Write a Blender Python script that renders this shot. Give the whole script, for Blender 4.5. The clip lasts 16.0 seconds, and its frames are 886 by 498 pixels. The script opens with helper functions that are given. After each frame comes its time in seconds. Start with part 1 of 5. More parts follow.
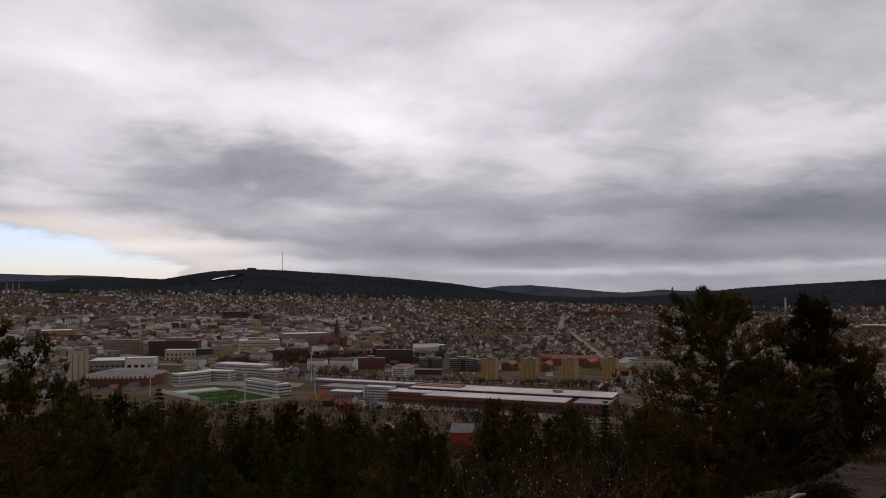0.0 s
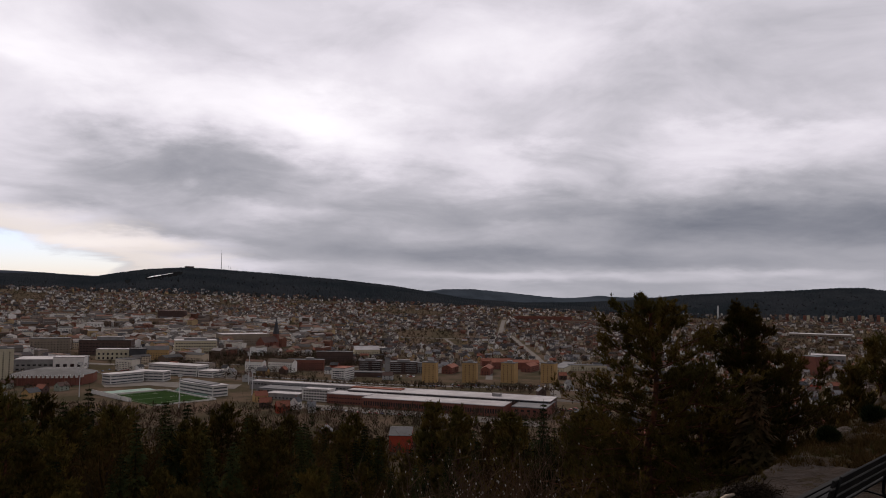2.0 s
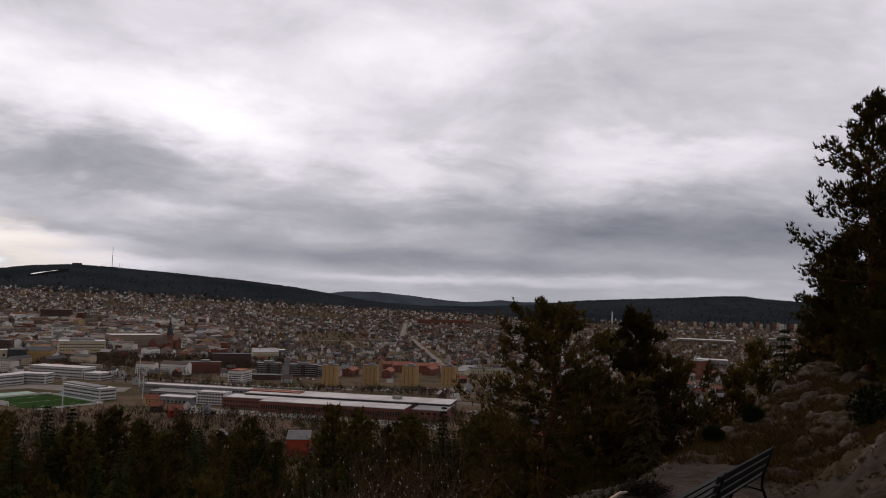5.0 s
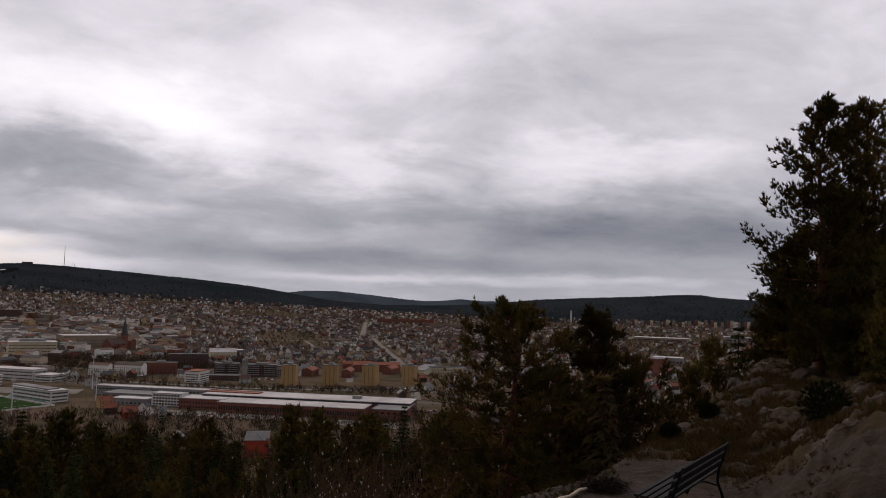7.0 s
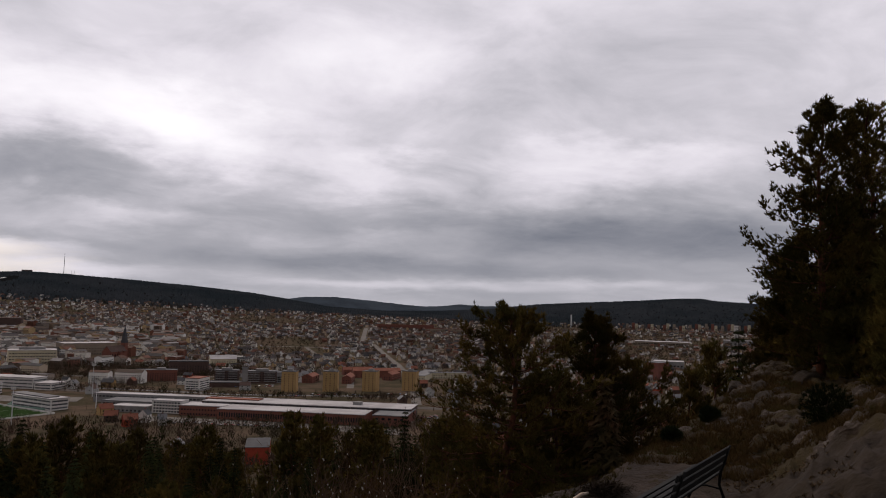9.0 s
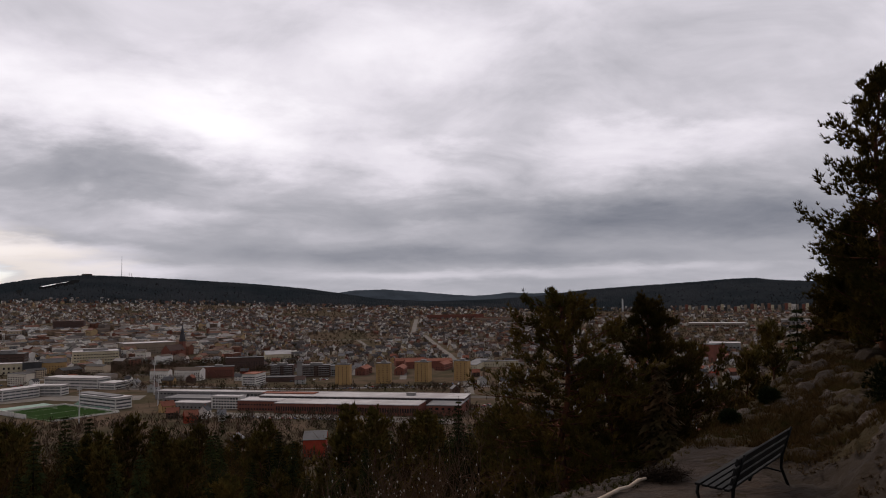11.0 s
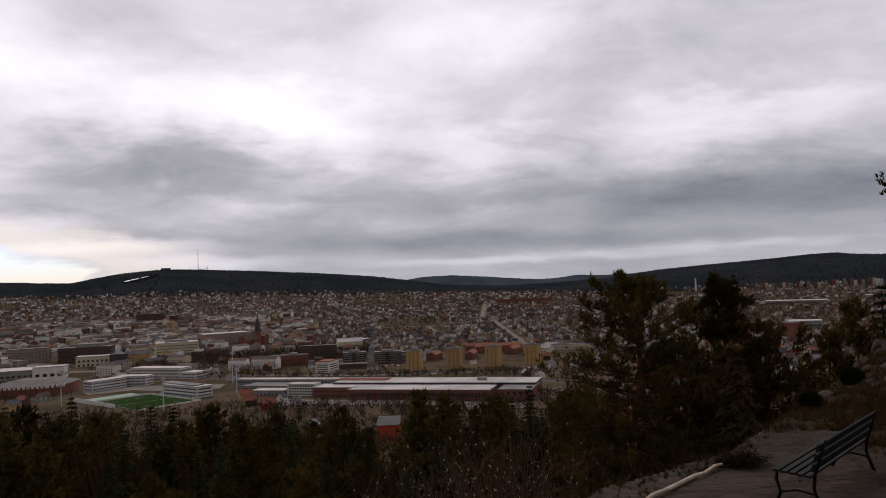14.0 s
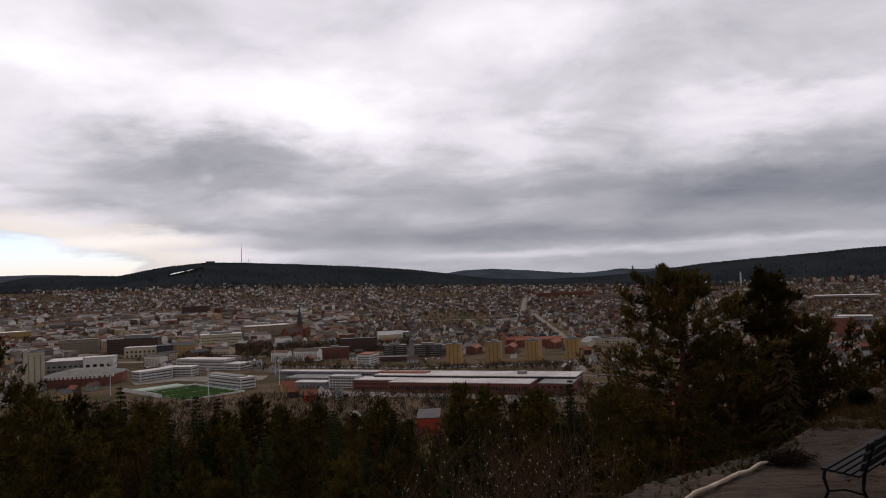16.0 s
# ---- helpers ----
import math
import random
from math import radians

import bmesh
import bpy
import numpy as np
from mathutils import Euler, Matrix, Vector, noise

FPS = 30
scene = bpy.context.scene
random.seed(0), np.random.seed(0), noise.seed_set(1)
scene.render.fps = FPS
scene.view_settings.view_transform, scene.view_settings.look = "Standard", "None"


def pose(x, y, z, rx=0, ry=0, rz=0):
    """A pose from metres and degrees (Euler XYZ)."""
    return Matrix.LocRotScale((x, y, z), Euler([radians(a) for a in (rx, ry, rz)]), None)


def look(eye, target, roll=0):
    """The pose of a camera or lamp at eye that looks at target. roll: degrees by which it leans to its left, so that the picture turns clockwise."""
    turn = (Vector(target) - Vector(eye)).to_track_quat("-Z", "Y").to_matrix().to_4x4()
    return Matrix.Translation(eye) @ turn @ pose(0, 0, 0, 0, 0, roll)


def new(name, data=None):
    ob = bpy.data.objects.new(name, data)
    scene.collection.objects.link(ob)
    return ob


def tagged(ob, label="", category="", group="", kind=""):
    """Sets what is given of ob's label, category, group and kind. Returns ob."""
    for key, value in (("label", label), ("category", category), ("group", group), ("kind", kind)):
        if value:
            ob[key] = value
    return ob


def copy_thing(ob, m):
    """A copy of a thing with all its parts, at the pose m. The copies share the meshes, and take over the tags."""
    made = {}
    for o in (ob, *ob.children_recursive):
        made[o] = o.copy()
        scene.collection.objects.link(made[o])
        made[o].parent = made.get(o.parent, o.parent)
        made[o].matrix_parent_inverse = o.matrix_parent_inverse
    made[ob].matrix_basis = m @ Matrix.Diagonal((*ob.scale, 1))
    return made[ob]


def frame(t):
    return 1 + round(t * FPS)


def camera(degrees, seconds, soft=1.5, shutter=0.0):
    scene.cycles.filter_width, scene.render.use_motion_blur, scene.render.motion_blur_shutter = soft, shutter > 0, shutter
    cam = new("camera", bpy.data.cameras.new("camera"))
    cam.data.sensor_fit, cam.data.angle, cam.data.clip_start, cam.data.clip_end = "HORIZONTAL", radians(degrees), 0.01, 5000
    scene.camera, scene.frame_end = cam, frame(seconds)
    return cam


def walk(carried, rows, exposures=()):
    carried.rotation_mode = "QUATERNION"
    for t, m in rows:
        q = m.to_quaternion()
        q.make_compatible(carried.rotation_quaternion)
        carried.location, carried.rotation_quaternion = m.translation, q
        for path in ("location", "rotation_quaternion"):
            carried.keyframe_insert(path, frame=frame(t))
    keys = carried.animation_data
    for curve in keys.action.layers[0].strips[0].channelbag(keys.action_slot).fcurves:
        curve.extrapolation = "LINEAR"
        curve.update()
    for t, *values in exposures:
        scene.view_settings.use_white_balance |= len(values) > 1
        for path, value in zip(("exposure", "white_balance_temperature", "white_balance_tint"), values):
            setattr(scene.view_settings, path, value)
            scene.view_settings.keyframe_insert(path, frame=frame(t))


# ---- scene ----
cam = camera(60.0, 16.0, soft=0.95)
# seconds, eye (m), turn (degrees)
ROWS = [
    (0, 0.068, 0, 120.042, 93.12, 0, -0),
    (0.5, 0.061, 0, 120.042, 93.056, -0.103, -0.737),
    (1, 0.051, 0, 120.033, 93.07, -0.331, -1.719),
    (1.5, 0.046, 0, 120.021, 93.208, -0.639, -2.936),
    (2, 0.047, 0, 120.012, 93.372, -1.018, -4.323),
    (2.5, 0.046, 0, 120.004, 93.527, -1.363, -5.669),
    (3, 0.037, 0, 119.997, 93.651, -1.627, -6.988),
    (3.5, 0.023, 0, 119.992, 93.718, -1.75, -8.253),
    (4, 0.004, 0, 119.987, 93.761, -1.826, -9.474),
    (6.5, -0.02, 0, 119.984, 93.75, -1.75, -13.911),
    (7, -0.035, 0, 119.982, 93.803, -1.76, -14.524),
    (7.5, -0.039, 0, 119.978, 93.956, -1.871, -15.067),
    (8, -0.042, 0, 119.973, 94.115, -1.831, -15.334),
    (8.5, -0.043, 0, 119.969, 94.188, -1.676, -15.139),
    (9, -0.036, 0, 119.975, 94.195, -1.385, -14.523),
    (11.5, -0.023, 0, 119.99, 93.15, 1.159, -9.934),
    (12, -0.011, 0, 120.003, 92.942, 1.567, -9.058),
    (12.5, -0.002, 0, 120.013, 92.768, 1.887, -8.228),
    (13, 0.007, 0, 120.024, 92.589, 2.159, -7.454),
    (13.5, 0.014, 0, 120.033, 92.476, 2.246, -6.619),
    (14, 0.016, 0, 120.037, 92.399, 2.217, -5.814),
    (14.5, 0.013, 0, 120.038, 92.322, 2.19, -5.016),
    (15, 0.012, 0, 120.038, 92.227, 2.122, -4.226),
    (15.5, 0.014, 0, 120.04, 92.124, 2.163, -3.492),
    (16, 0.019, 0, 120.043, 92.025, 2.086, -2.827),
]
EXPOSURES = [(0, -0.22, 6500, 13), (1.5, -0.12, 6500, 13), (4, -0.05, 6500, 12), (9, -0.08, 6500, 12), (12, -0.05, 6500, 12), (16, 0.0, 6500, 12)]
walk(cam, [(t, pose(x, y, z, rx, ry, rz)) for t, x, y, z, rx, ry, rz in ROWS], EXPOSURES)

# ---- sky and sun ----
SUN_AZ, SUN_EL = -22.0, 42.0          # degrees right of the view's start, degrees up


def heading(az, el):
    a, e = radians(az), radians(el)
    return Vector((math.sin(a) * math.cos(e), math.cos(a) * math.cos(e), math.sin(e)))


class Nodes:
    """Short hand for building a node tree."""

    def __init__(self, tree):
        self.tree = tree
        tree.nodes.clear()

    def add(self, kind, ins=(), **props):
        n = self.tree.nodes.new(kind)
        for k, v in props.items():
            if k == "operation":
                n.operation = v
            elif k == "blend_type":
                n.blend_type = v
            elif k == "data_type":
                n.data_type = v
            elif k == "interpolation_type":
                n.interpolation_type = v
            elif k == "sky_type":
                n.sky_type = v
        for key, v in dict(ins).items():
            if isinstance(v, bpy.types.NodeSocket):
                self.tree.links.new(v, n.inputs[key])
            else:
                n.inputs[key].default_value = v
        return n

    def math(self, op, a, b=0.0, c=0.0):
        return self.add("ShaderNodeMath", {0: a, 1: b, 2: c}, operation=op).outputs[0]

    def vec(self, op, a, b=(0, 0, 0)):
        n = self.add("ShaderNodeVectorMath", {0: a, 1: b}, operation=op)
        return n.outputs["Value"] if op == "LENGTH" else n.outputs[0]

    def smooth(self, v, a, b, lo=0.0, hi=1.0):
        return self.add("ShaderNodeMapRange", {0: v, 1: a, 2: b, 3: lo, 4: hi}, interpolation_type="SMOOTHSTEP").outputs[0]

    def noise(self, vec, scale, detail=4.0, rough=0.5, distortion=0.0):
        n = self.add("ShaderNodeTexNoise", {"Vector": vec, "Scale": scale, "Detail": detail, "Roughness": rough, "Distortion": distortion})
        return n.outputs[0]

    def mix(self, fac, a, b, blend="MIX"):
        n = self.add("ShaderNodeMix", data_type="RGBA", blend_type=blend)
        for key, v in ((0, fac), (6, a), (7, b)):
            if isinstance(v, bpy.types.NodeSocket):
                self.tree.links.new(v, n.inputs[key])
            else:
                n.inputs[key].default_value = v if key == 0 else (*v, 1)[:4]
        return n.outputs[2]


world = bpy.data.worlds.new("sky")
world.use_nodes = True
scene.world = world
N = Nodes(world.node_tree)
way = N.add("ShaderNodeTexCoord").outputs["Generated"]
sep = N.add("ShaderNodeSeparateXYZ", {0: way})
up = N.math("MAXIMUM", sep.outputs[2], 0.0)
# cloud sheet: the way's place on a flat layer overhead
depth = N.math("ADD", up, 0.22)
flat = N.add("ShaderNodeCombineXYZ", {0: N.math("DIVIDE", sep.outputs[0], depth), 1: N.math("DIVIDE", sep.outputs[1], depth), 2: 0.0}).outputs[0]
big = N.noise(flat, 0.62, 4, 0.5, 0.3)
fine = N.noise(flat, 2.4, 7, 0.58, 0.5)
wisp = N.noise(N.vec("MULTIPLY", flat, (1.0, 1.3, 1.0)), 5.0, 3, 0.5, 0.6)
warp = N.add("ShaderNodeTexNoise", {"Vector": flat, "Scale": 1.7, "Detail": 6.0, "Roughness": 0.6}).outputs[1]
calm = N.smooth(up, 0.0, 0.22, 0.10, 1.0)
calm = N.add("ShaderNodeCombineXYZ", {0: N.math("MULTIPLY", calm, 0.24), 1: 0.0, 2: N.math("MULTIPLY", calm, 0.17)}).outputs[0]
bent = N.vec("ADD", way, N.vec("MULTIPLY", N.vec("SUBTRACT", warp, (0.5, 0.5, 0.5)), calm))
cover = N.math("ADD", N.smooth(up, 0.0, 0.30, 0.435, 0.63), N.math("MULTIPLY", N.math("SUBTRACT", big, 0.5), 0.44))
cover = N.math("ADD", cover, N.math("MULTIPLY", N.math("SUBTRACT", fine, 0.5), N.smooth(up, 0.0, 0.2, 0.16, 0.46)))
cover = N.math("ADD", cover, N.math("MULTIPLY", N.math("SUBTRACT", wisp, 0.5), N.smooth(up, 0.02, 0.2, 0.05, 0.10)))
# thinner (bright) and thicker (dark) places of the cloud layer: azimuth, height, half width, half height (degrees), amount
CLOUDS = [
    (-9, 14.0, 9, 3.2, 0.30), (-2, 11.8, 6, 3.0, 0.30), (-26, 15.5, 7, 4.5, 0.26), (-20, 12.5, 8, 3.5, 0.20), (8, 18.0, 7, 3.0, 0.22),
    (10, 9.2, 6, 1.3, 0.17), (26, 10.3, 8, 1.8, 0.20), (13, 4.9, 6, 1.0, 0.14), (-8.5, 5.6, 4, 0.7, 0.14), (-27.5, 9.0, 5, 2.2, 0.16),
    (-17, 3.0, 8, 0.8, 0.26), (-12, 1.9, 6, 0.5, 0.26), (12, 1.4, 12, 0.35, 0.16), (25, 1.9, 10, 0.4, 0.12), (-24, 4.8, 5, 1.2, 0.24), (-21, 3.4, 6, 0.6, 0.30), (-28, 6.6, 5, 1.0, 0.22),
    (-15, 9.3, 7, 2.8, -0.24), (-26, 12.0, 4, 2.5, -0.10), (21, 5.4, 9, 1.8, -0.24), (2, 6.0, 12, 1.8, -0.10), (-10, 3.6, 8, 0.9, -0.10),
    (24, 16.5, 9, 4.0, -0.12), (4, 2.9, 10, 0.8, -0.14), (36, 5.0, 10, 1.5, -0.18), (-5, 8.4, 8, 1.4, -0.08), (16, 2.7, 12, 0.7, -0.14), (27, 3.6, 14, 3.2, -0.07),
]
for az, el, w, h, amount in CLOUDS:
    off = N.vec("SUBTRACT", bent, tuple(heading(az, el)))
    s = 57.3
    dist = N.vec("LENGTH", N.vec("MULTIPLY", off, (s / w, s / w, s / h)))
    cover = N.math("ADD", cover, N.smooth(dist, 0.0, 1.5, amount * 0.95, 0.0))
ramp = N.add("ShaderNodeValToRGB", {0: cover})
ramp.color_ramp.elements[0].position, ramp.color_ramp.elements[0].color = 0.10, (0.17, 0.185, 0.225, 1)
ramp.color_ramp.elements[1].position, ramp.color_ramp.elements[1].color = 1.0, (1.12, 1.09, 1.13, 1)
e = ramp.color_ramp.elements.new(0.42)
e.color = (0.42, 0.42, 0.46, 1)
e = ramp.color_ramp.elements.new(0.68)
e.color = (0.80, 0.77, 0.83, 1)
air = N.add("ShaderNodeTexSky", sky_type="NISHITA")
air.sky_type, air.sun_disc = "NISHITA", False
air.sun_elevation, air.sun_rotation = radians(SUN_EL), radians(SUN_AZ)
clear = N.mix(1.0, air.outputs[0], (0.078, 0.090, 0.128), "MULTIPLY")
# the gap in the clouds low over the fjord, with sunlit cloud edges round it
gap = N.vec("LENGTH", N.vec("MULTIPLY", N.vec("SUBTRACT", bent, tuple(heading(-33, 1.0))), (57.3 / 16, 57.3 / 16, 57.3 / 3.5)))
gap = N.math("ADD", gap, N.math("MULTIPLY", N.math("SUBTRACT", fine, 0.5), 0.9))
rim_light = N.math("MULTIPLY", N.smooth(gap, 0.78, 0.98), N.smooth(gap, 1.0, 1.5, 0.62, 0.0))
gap = N.smooth(gap, 0.72, 0.96, 1.0, 0.0)
# the cloud is brightest ahead; the unseen sky behind is dimmed to darken the land
toward = N.add("ShaderNodeVectorMath", {0: way, 1: tuple(heading(4, 16))}, operation="DOT_PRODUCT").outputs["Value"]
rear_dim = N.smooth(toward, -0.2, 0.80, 0.50, 1.0)
cloud = N.mix(1.0, ramp.outputs[0], N.add("ShaderNodeCombineXYZ", {0: rear_dim, 1: rear_dim, 2: rear_dim}).outputs[0], "MULTIPLY")
cloud = N.mix(rim_light, cloud, (1.0, 0.90, 0.80))
sky_colour = N.mix(gap, cloud, clear)
back = N.add("ShaderNodeBackground", {0: sky_colour, 1: 1.0})
N.tree.links.new(back.outputs[0], N.add("ShaderNodeOutputWorld").inputs[0])

sun = new("sun", bpy.data.lights.new("sun", "SUN"))
sun.data.energy, sun.data.angle, sun.data.color = 1.4, radians(25), (1.0, 0.83, 0.68)
sun.matrix_world = look(heading(SUN_AZ, SUN_EL) * 500, (0, 0, 0))

# ---- materials ----


def surface(name, colour, rough=0.85, metal=0.0, vary=0.25, scale=1.0, bump=0.2, per=0.0, second=None, spread=0.5, fine=None, bump_scale=None, specular=0.12):
    """A procedural material: base colour, a second colour in large patches, grain at two scales, a change from piece to piece, and relief."""
    m = bpy.data.materials.new(name)
    m.use_nodes = True
    n = Nodes(m.node_tree)
    place = n.add("ShaderNodeTexCoord").outputs["Object"]
    large = n.noise(place, scale, 5, 0.6)
    small = n.noise(place, fine or scale * 9, 4, 0.65)
    c = n.mix(n.smooth(large, spread - 0.13, spread + 0.13), colour, second or tuple(v * (1 - vary) for v in colour))
    amount = n.math("ADD", 1 - vary, n.math("MULTIPLY", small, 2 * vary))
    if per:
        rnd = n.add("ShaderNodeObjectInfo").outputs["Random"]
        amount = n.math("MULTIPLY", amount, n.math("ADD", 1 - per, n.math("MULTIPLY", rnd, 2 * per)))
    grey = n.add("ShaderNodeCombineXYZ", {0: amount, 1: amount, 2: amount}).outputs[0]
    c = n.mix(1.0, c, grey, "MULTIPLY")
    ins = {"Base Color": c, "Roughness": n.math("ADD", rough - 0.08, n.math("MULTIPLY", large, 0.16)), "Metallic": metal, "Specular IOR Level": specular}
    if bump:
        relief = n.noise(place, bump_scale or scale * 12, 5, 0.6)
        ins["Normal"] = n.add("ShaderNodeBump", {"Strength": bump, "Height": relief}).outputs[0]
    b = n.add("ShaderNodeBsdfPrincipled", ins)
    n.tree.links.new(b.outputs[0], n.add("ShaderNodeOutputMaterial").inputs[0])
    return m


def island(name, colours, rough=0.85, vary=0.3):
    """A material whose separate pieces take one of several colours each."""
    m = bpy.data.materials.new(name)
    m.use_nodes = True
    n = Nodes(m.node_tree)
    rnd = n.add("ShaderNodeNewGeometry").outputs["Random Per Island"]
    ramp = n.add("ShaderNodeValToRGB", {0: rnd})
    ramp.color_ramp.interpolation = "CONSTANT"
    for i, c in enumerate(colours):
        el = ramp.color_ramp.elements[0] if i == 0 else ramp.color_ramp.elements.new(i / len(colours))
        el.position, el.color = i / len(colours), (*c, 1)
    place = n.add("ShaderNodeTexCoord").outputs["Object"]
    small = n.noise(place, 0.35, 5, 0.7)
    amount = n.math("ADD", 1 - vary, n.math("MULTIPLY", small, 2 * vary))
    grey = n.add("ShaderNodeCombineXYZ", {0: amount, 1: amount, 2: amount}).outputs[0]
    b = n.add("ShaderNodeBsdfPrincipled", {"Base Color": n.mix(1.0, ramp.outputs[0], grey, "MULTIPLY"), "Roughness": rough, "Specular IOR Level": 0.2})
    n.tree.links.new(b.outputs[0], n.add("ShaderNodeOutputMaterial").inputs[0])
    return m


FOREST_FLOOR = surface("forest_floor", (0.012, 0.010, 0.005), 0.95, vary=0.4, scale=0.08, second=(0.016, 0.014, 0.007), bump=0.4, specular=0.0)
TOWN_GROUND = surface("town_ground", (0.105, 0.076, 0.056), 0.95, vary=0.3, scale=0.02, second=(0.058, 0.050, 0.032), bump=0.0, fine=0.3, specular=0.0)
# conifers of the far hills, tinted bluer and paler to stand in for haze
HAZED_WOOD = surface("hazed_wood", (0.036, 0.045, 0.050), 0.95, vary=0.35, scale=0.004, second=(0.056, 0.061, 0.066), bump=0.0, fine=0.04, specular=0.0)


def rock_material(name, bare):
    """Weathered gneiss: brown-grey with a dark crust, tilted layers and cracks; bare: 1 the trodden rock, 0 darker with
    more crust.
    """
    m = bpy.data.materials.new(name)
    m.use_nodes = True
    n = Nodes(m.node_tree)
    place = n.add("ShaderNodeTexCoord").outputs["Object"]
    tilted = n.add("ShaderNodeMapping", {"Vector": place, "Rotation": (0.3, 0.2, 0.9), "Scale": (0.5, 2.2, 1.6)}).outputs[0]
    layer = n.noise(tilted, 1.3, 6, 0.65, 0.6)
    patch = n.noise(place, 0.45, 5, 0.6)
    grain = n.noise(place, 14, 4, 0.7)
    crack = n.add("ShaderNodeTexVoronoi", {"Vector": tilted, "Scale": 0.9, "Randomness": 1.0})
    crack.feature = "DISTANCE_TO_EDGE"
    gap = n.smooth(crack.outputs[0], 0.0, 0.03)
    broken = n.smooth(n.noise(place, 0.28, 3, 0.5), 0.42, 0.54)
    c = n.mix(n.smooth(patch, 0.40, 0.62), (0.030 + 0.020 * bare, 0.021 + 0.013 * bare, 0.015 + 0.009 * bare), (0.015 + 0.007 * bare, 0.010 + 0.004 * bare, 0.007 + 0.002 * bare))
    c = n.mix(n.smooth(layer, 0.48, 0.66), c, (0.033, 0.026, 0.022))
    c = n.mix(n.smooth(grain, 0.60, 0.74, 0.0, 0.5), c, (0.10, 0.088, 0.076))
    fleck = n.noise(tilted, 3.6, 5, 0.7, 0.4)
    c = n.mix(n.smooth(fleck, 0.50, 0.36, 0.0, 0.75), c, (0.014, 0.009, 0.006))
    c = n.mix(n.math("MULTIPLY", broken, n.smooth(layer, 0.36, 0.44, 0.8, 0.0)), c, (0.018, 0.012, 0.008))
    crust = n.smooth(n.noise(place, 2.3, 6, 0.7, 0.5), 0.60 - 0.22 * (1 - bare), 0.70 - 0.14 * (1 - bare), 0.0, 0.35 + 0.5 * (1 - bare))
    c = n.mix(crust, c, (0.024, 0.016, 0.009))
    rift = n.math("MULTIPLY", broken, gap)
    relief = n.math("ADD", n.math("ADD", n.math("MULTIPLY", fleck, 0.5), n.math("MULTIPLY", layer, n.math("ADD", 0.35, broken))), n.math("ADD", n.math("MULTIPLY", rift, 0.10), n.math("MULTIPLY", grain, 0.18)))
    b = n.add("ShaderNodeBsdfPrincipled", {"Base Color": c, "Roughness": 0.92, "Specular IOR Level": 0.15, "Normal": n.add("ShaderNodeBump", {"Strength": 0.9, "Distance": 0.12, "Height": relief}).outputs[0]})
    n.tree.links.new(b.outputs[0], n.add("ShaderNodeOutputMaterial").inputs[0])
    return m


ROCK = rock_material("trodden_gneiss", 1.0)
OUTCROP = rock_material("dark_gneiss", 0.0)

def slope_material():
    """Heathy soil with outcrops of rock."""
    m = bpy.data.materials.new("heath_and_rock")
    m.use_nodes = True
    n = Nodes(m.node_tree)
    place = n.add("ShaderNodeTexCoord").outputs["Object"]
    tilted = n.add("ShaderNodeMapping", {"Vector": place, "Rotation": (0.3, 0.2, 0.9), "Scale": (0.6, 2.0, 1.8)}).outputs[0]
    out = n.noise(tilted, 0.55, 6, 0.62, 0.5)
    patch = n.noise(place, 1.1, 5, 0.65)
    grain = n.noise(place, 11, 5, 0.7)
    soil = n.mix(n.smooth(patch, 0.40, 0.62), (0.022, 0.014, 0.008), (0.036, 0.026, 0.011))
    rock = n.mix(n.smooth(grain, 0.45, 0.68), (0.044, 0.033, 0.026), (0.11, 0.092, 0.080))
    c = n.mix(n.smooth(out, 0.53, 0.58), soil, rock)
    relief = n.math("ADD", n.math("MULTIPLY", out, 1.4), n.math("ADD", n.math("MULTIPLY", patch, 0.5), n.math("MULTIPLY", grain, 0.3)))
    b = n.add("ShaderNodeBsdfPrincipled", {"Base Color": c, "Roughness": 0.95, "Specular IOR Level": 0.1, "Normal": n.add("ShaderNodeBump", {"Strength": 1.0, "Distance": 0.2, "Height": relief}).outputs[0]})
    n.tree.links.new(b.outputs[0], n.add("ShaderNodeOutputMaterial").inputs[0])
    return m


SLOPE = slope_material()
# ground of the far hills: the shade between the trees is put into its colour
SHADED_HILL_FLOOR = surface("shaded_hill_floor", (0.014, 0.015, 0.016), 0.95, vary=0.3, scale=0.006, bump=0.0, fine=0.05, specular=0.0)
SNOW = surface("old_snow", (0.8, 0.8, 0.82), 0.7, vary=0.06, scale=0.05, bump=0.1)
TURF = surface("turf", (0.028, 0.052, 0.018), 0.95, vary=0.2, scale=0.06, bump=0.1, fine=2, specular=0.0)
ASPHALT = surface("asphalt", (0.12, 0.115, 0.115), 0.9, vary=0.25, scale=0.05, bump=0.1, second=(0.15, 0.14, 0.135), fine=0.8)
BARK = surface("pine_bark", (0.12, 0.048, 0.026), 0.95, vary=0.4, scale=3, bump=0.8, second=(0.045, 0.028, 0.020), specular=0.03)
GREY_BARK = surface("grey_bark", (0.036, 0.025, 0.018), 0.95, vary=0.35, scale=4, bump=0.6, specular=0.03)
PINE = surface("pine_needles", (0.052, 0.044, 0.013), 0.9, vary=0.45, scale=0.5, bump=0, per=0.35, second=(0.112, 0.074, 0.020), spread=0.52, specular=0.0)
SPRUCE = surface("spruce_needles", (0.013, 0.018, 0.008), 0.9, vary=0.4, scale=0.4, bump=0, per=0.5, second=(0.028, 0.030, 0.010), specular=0.0)
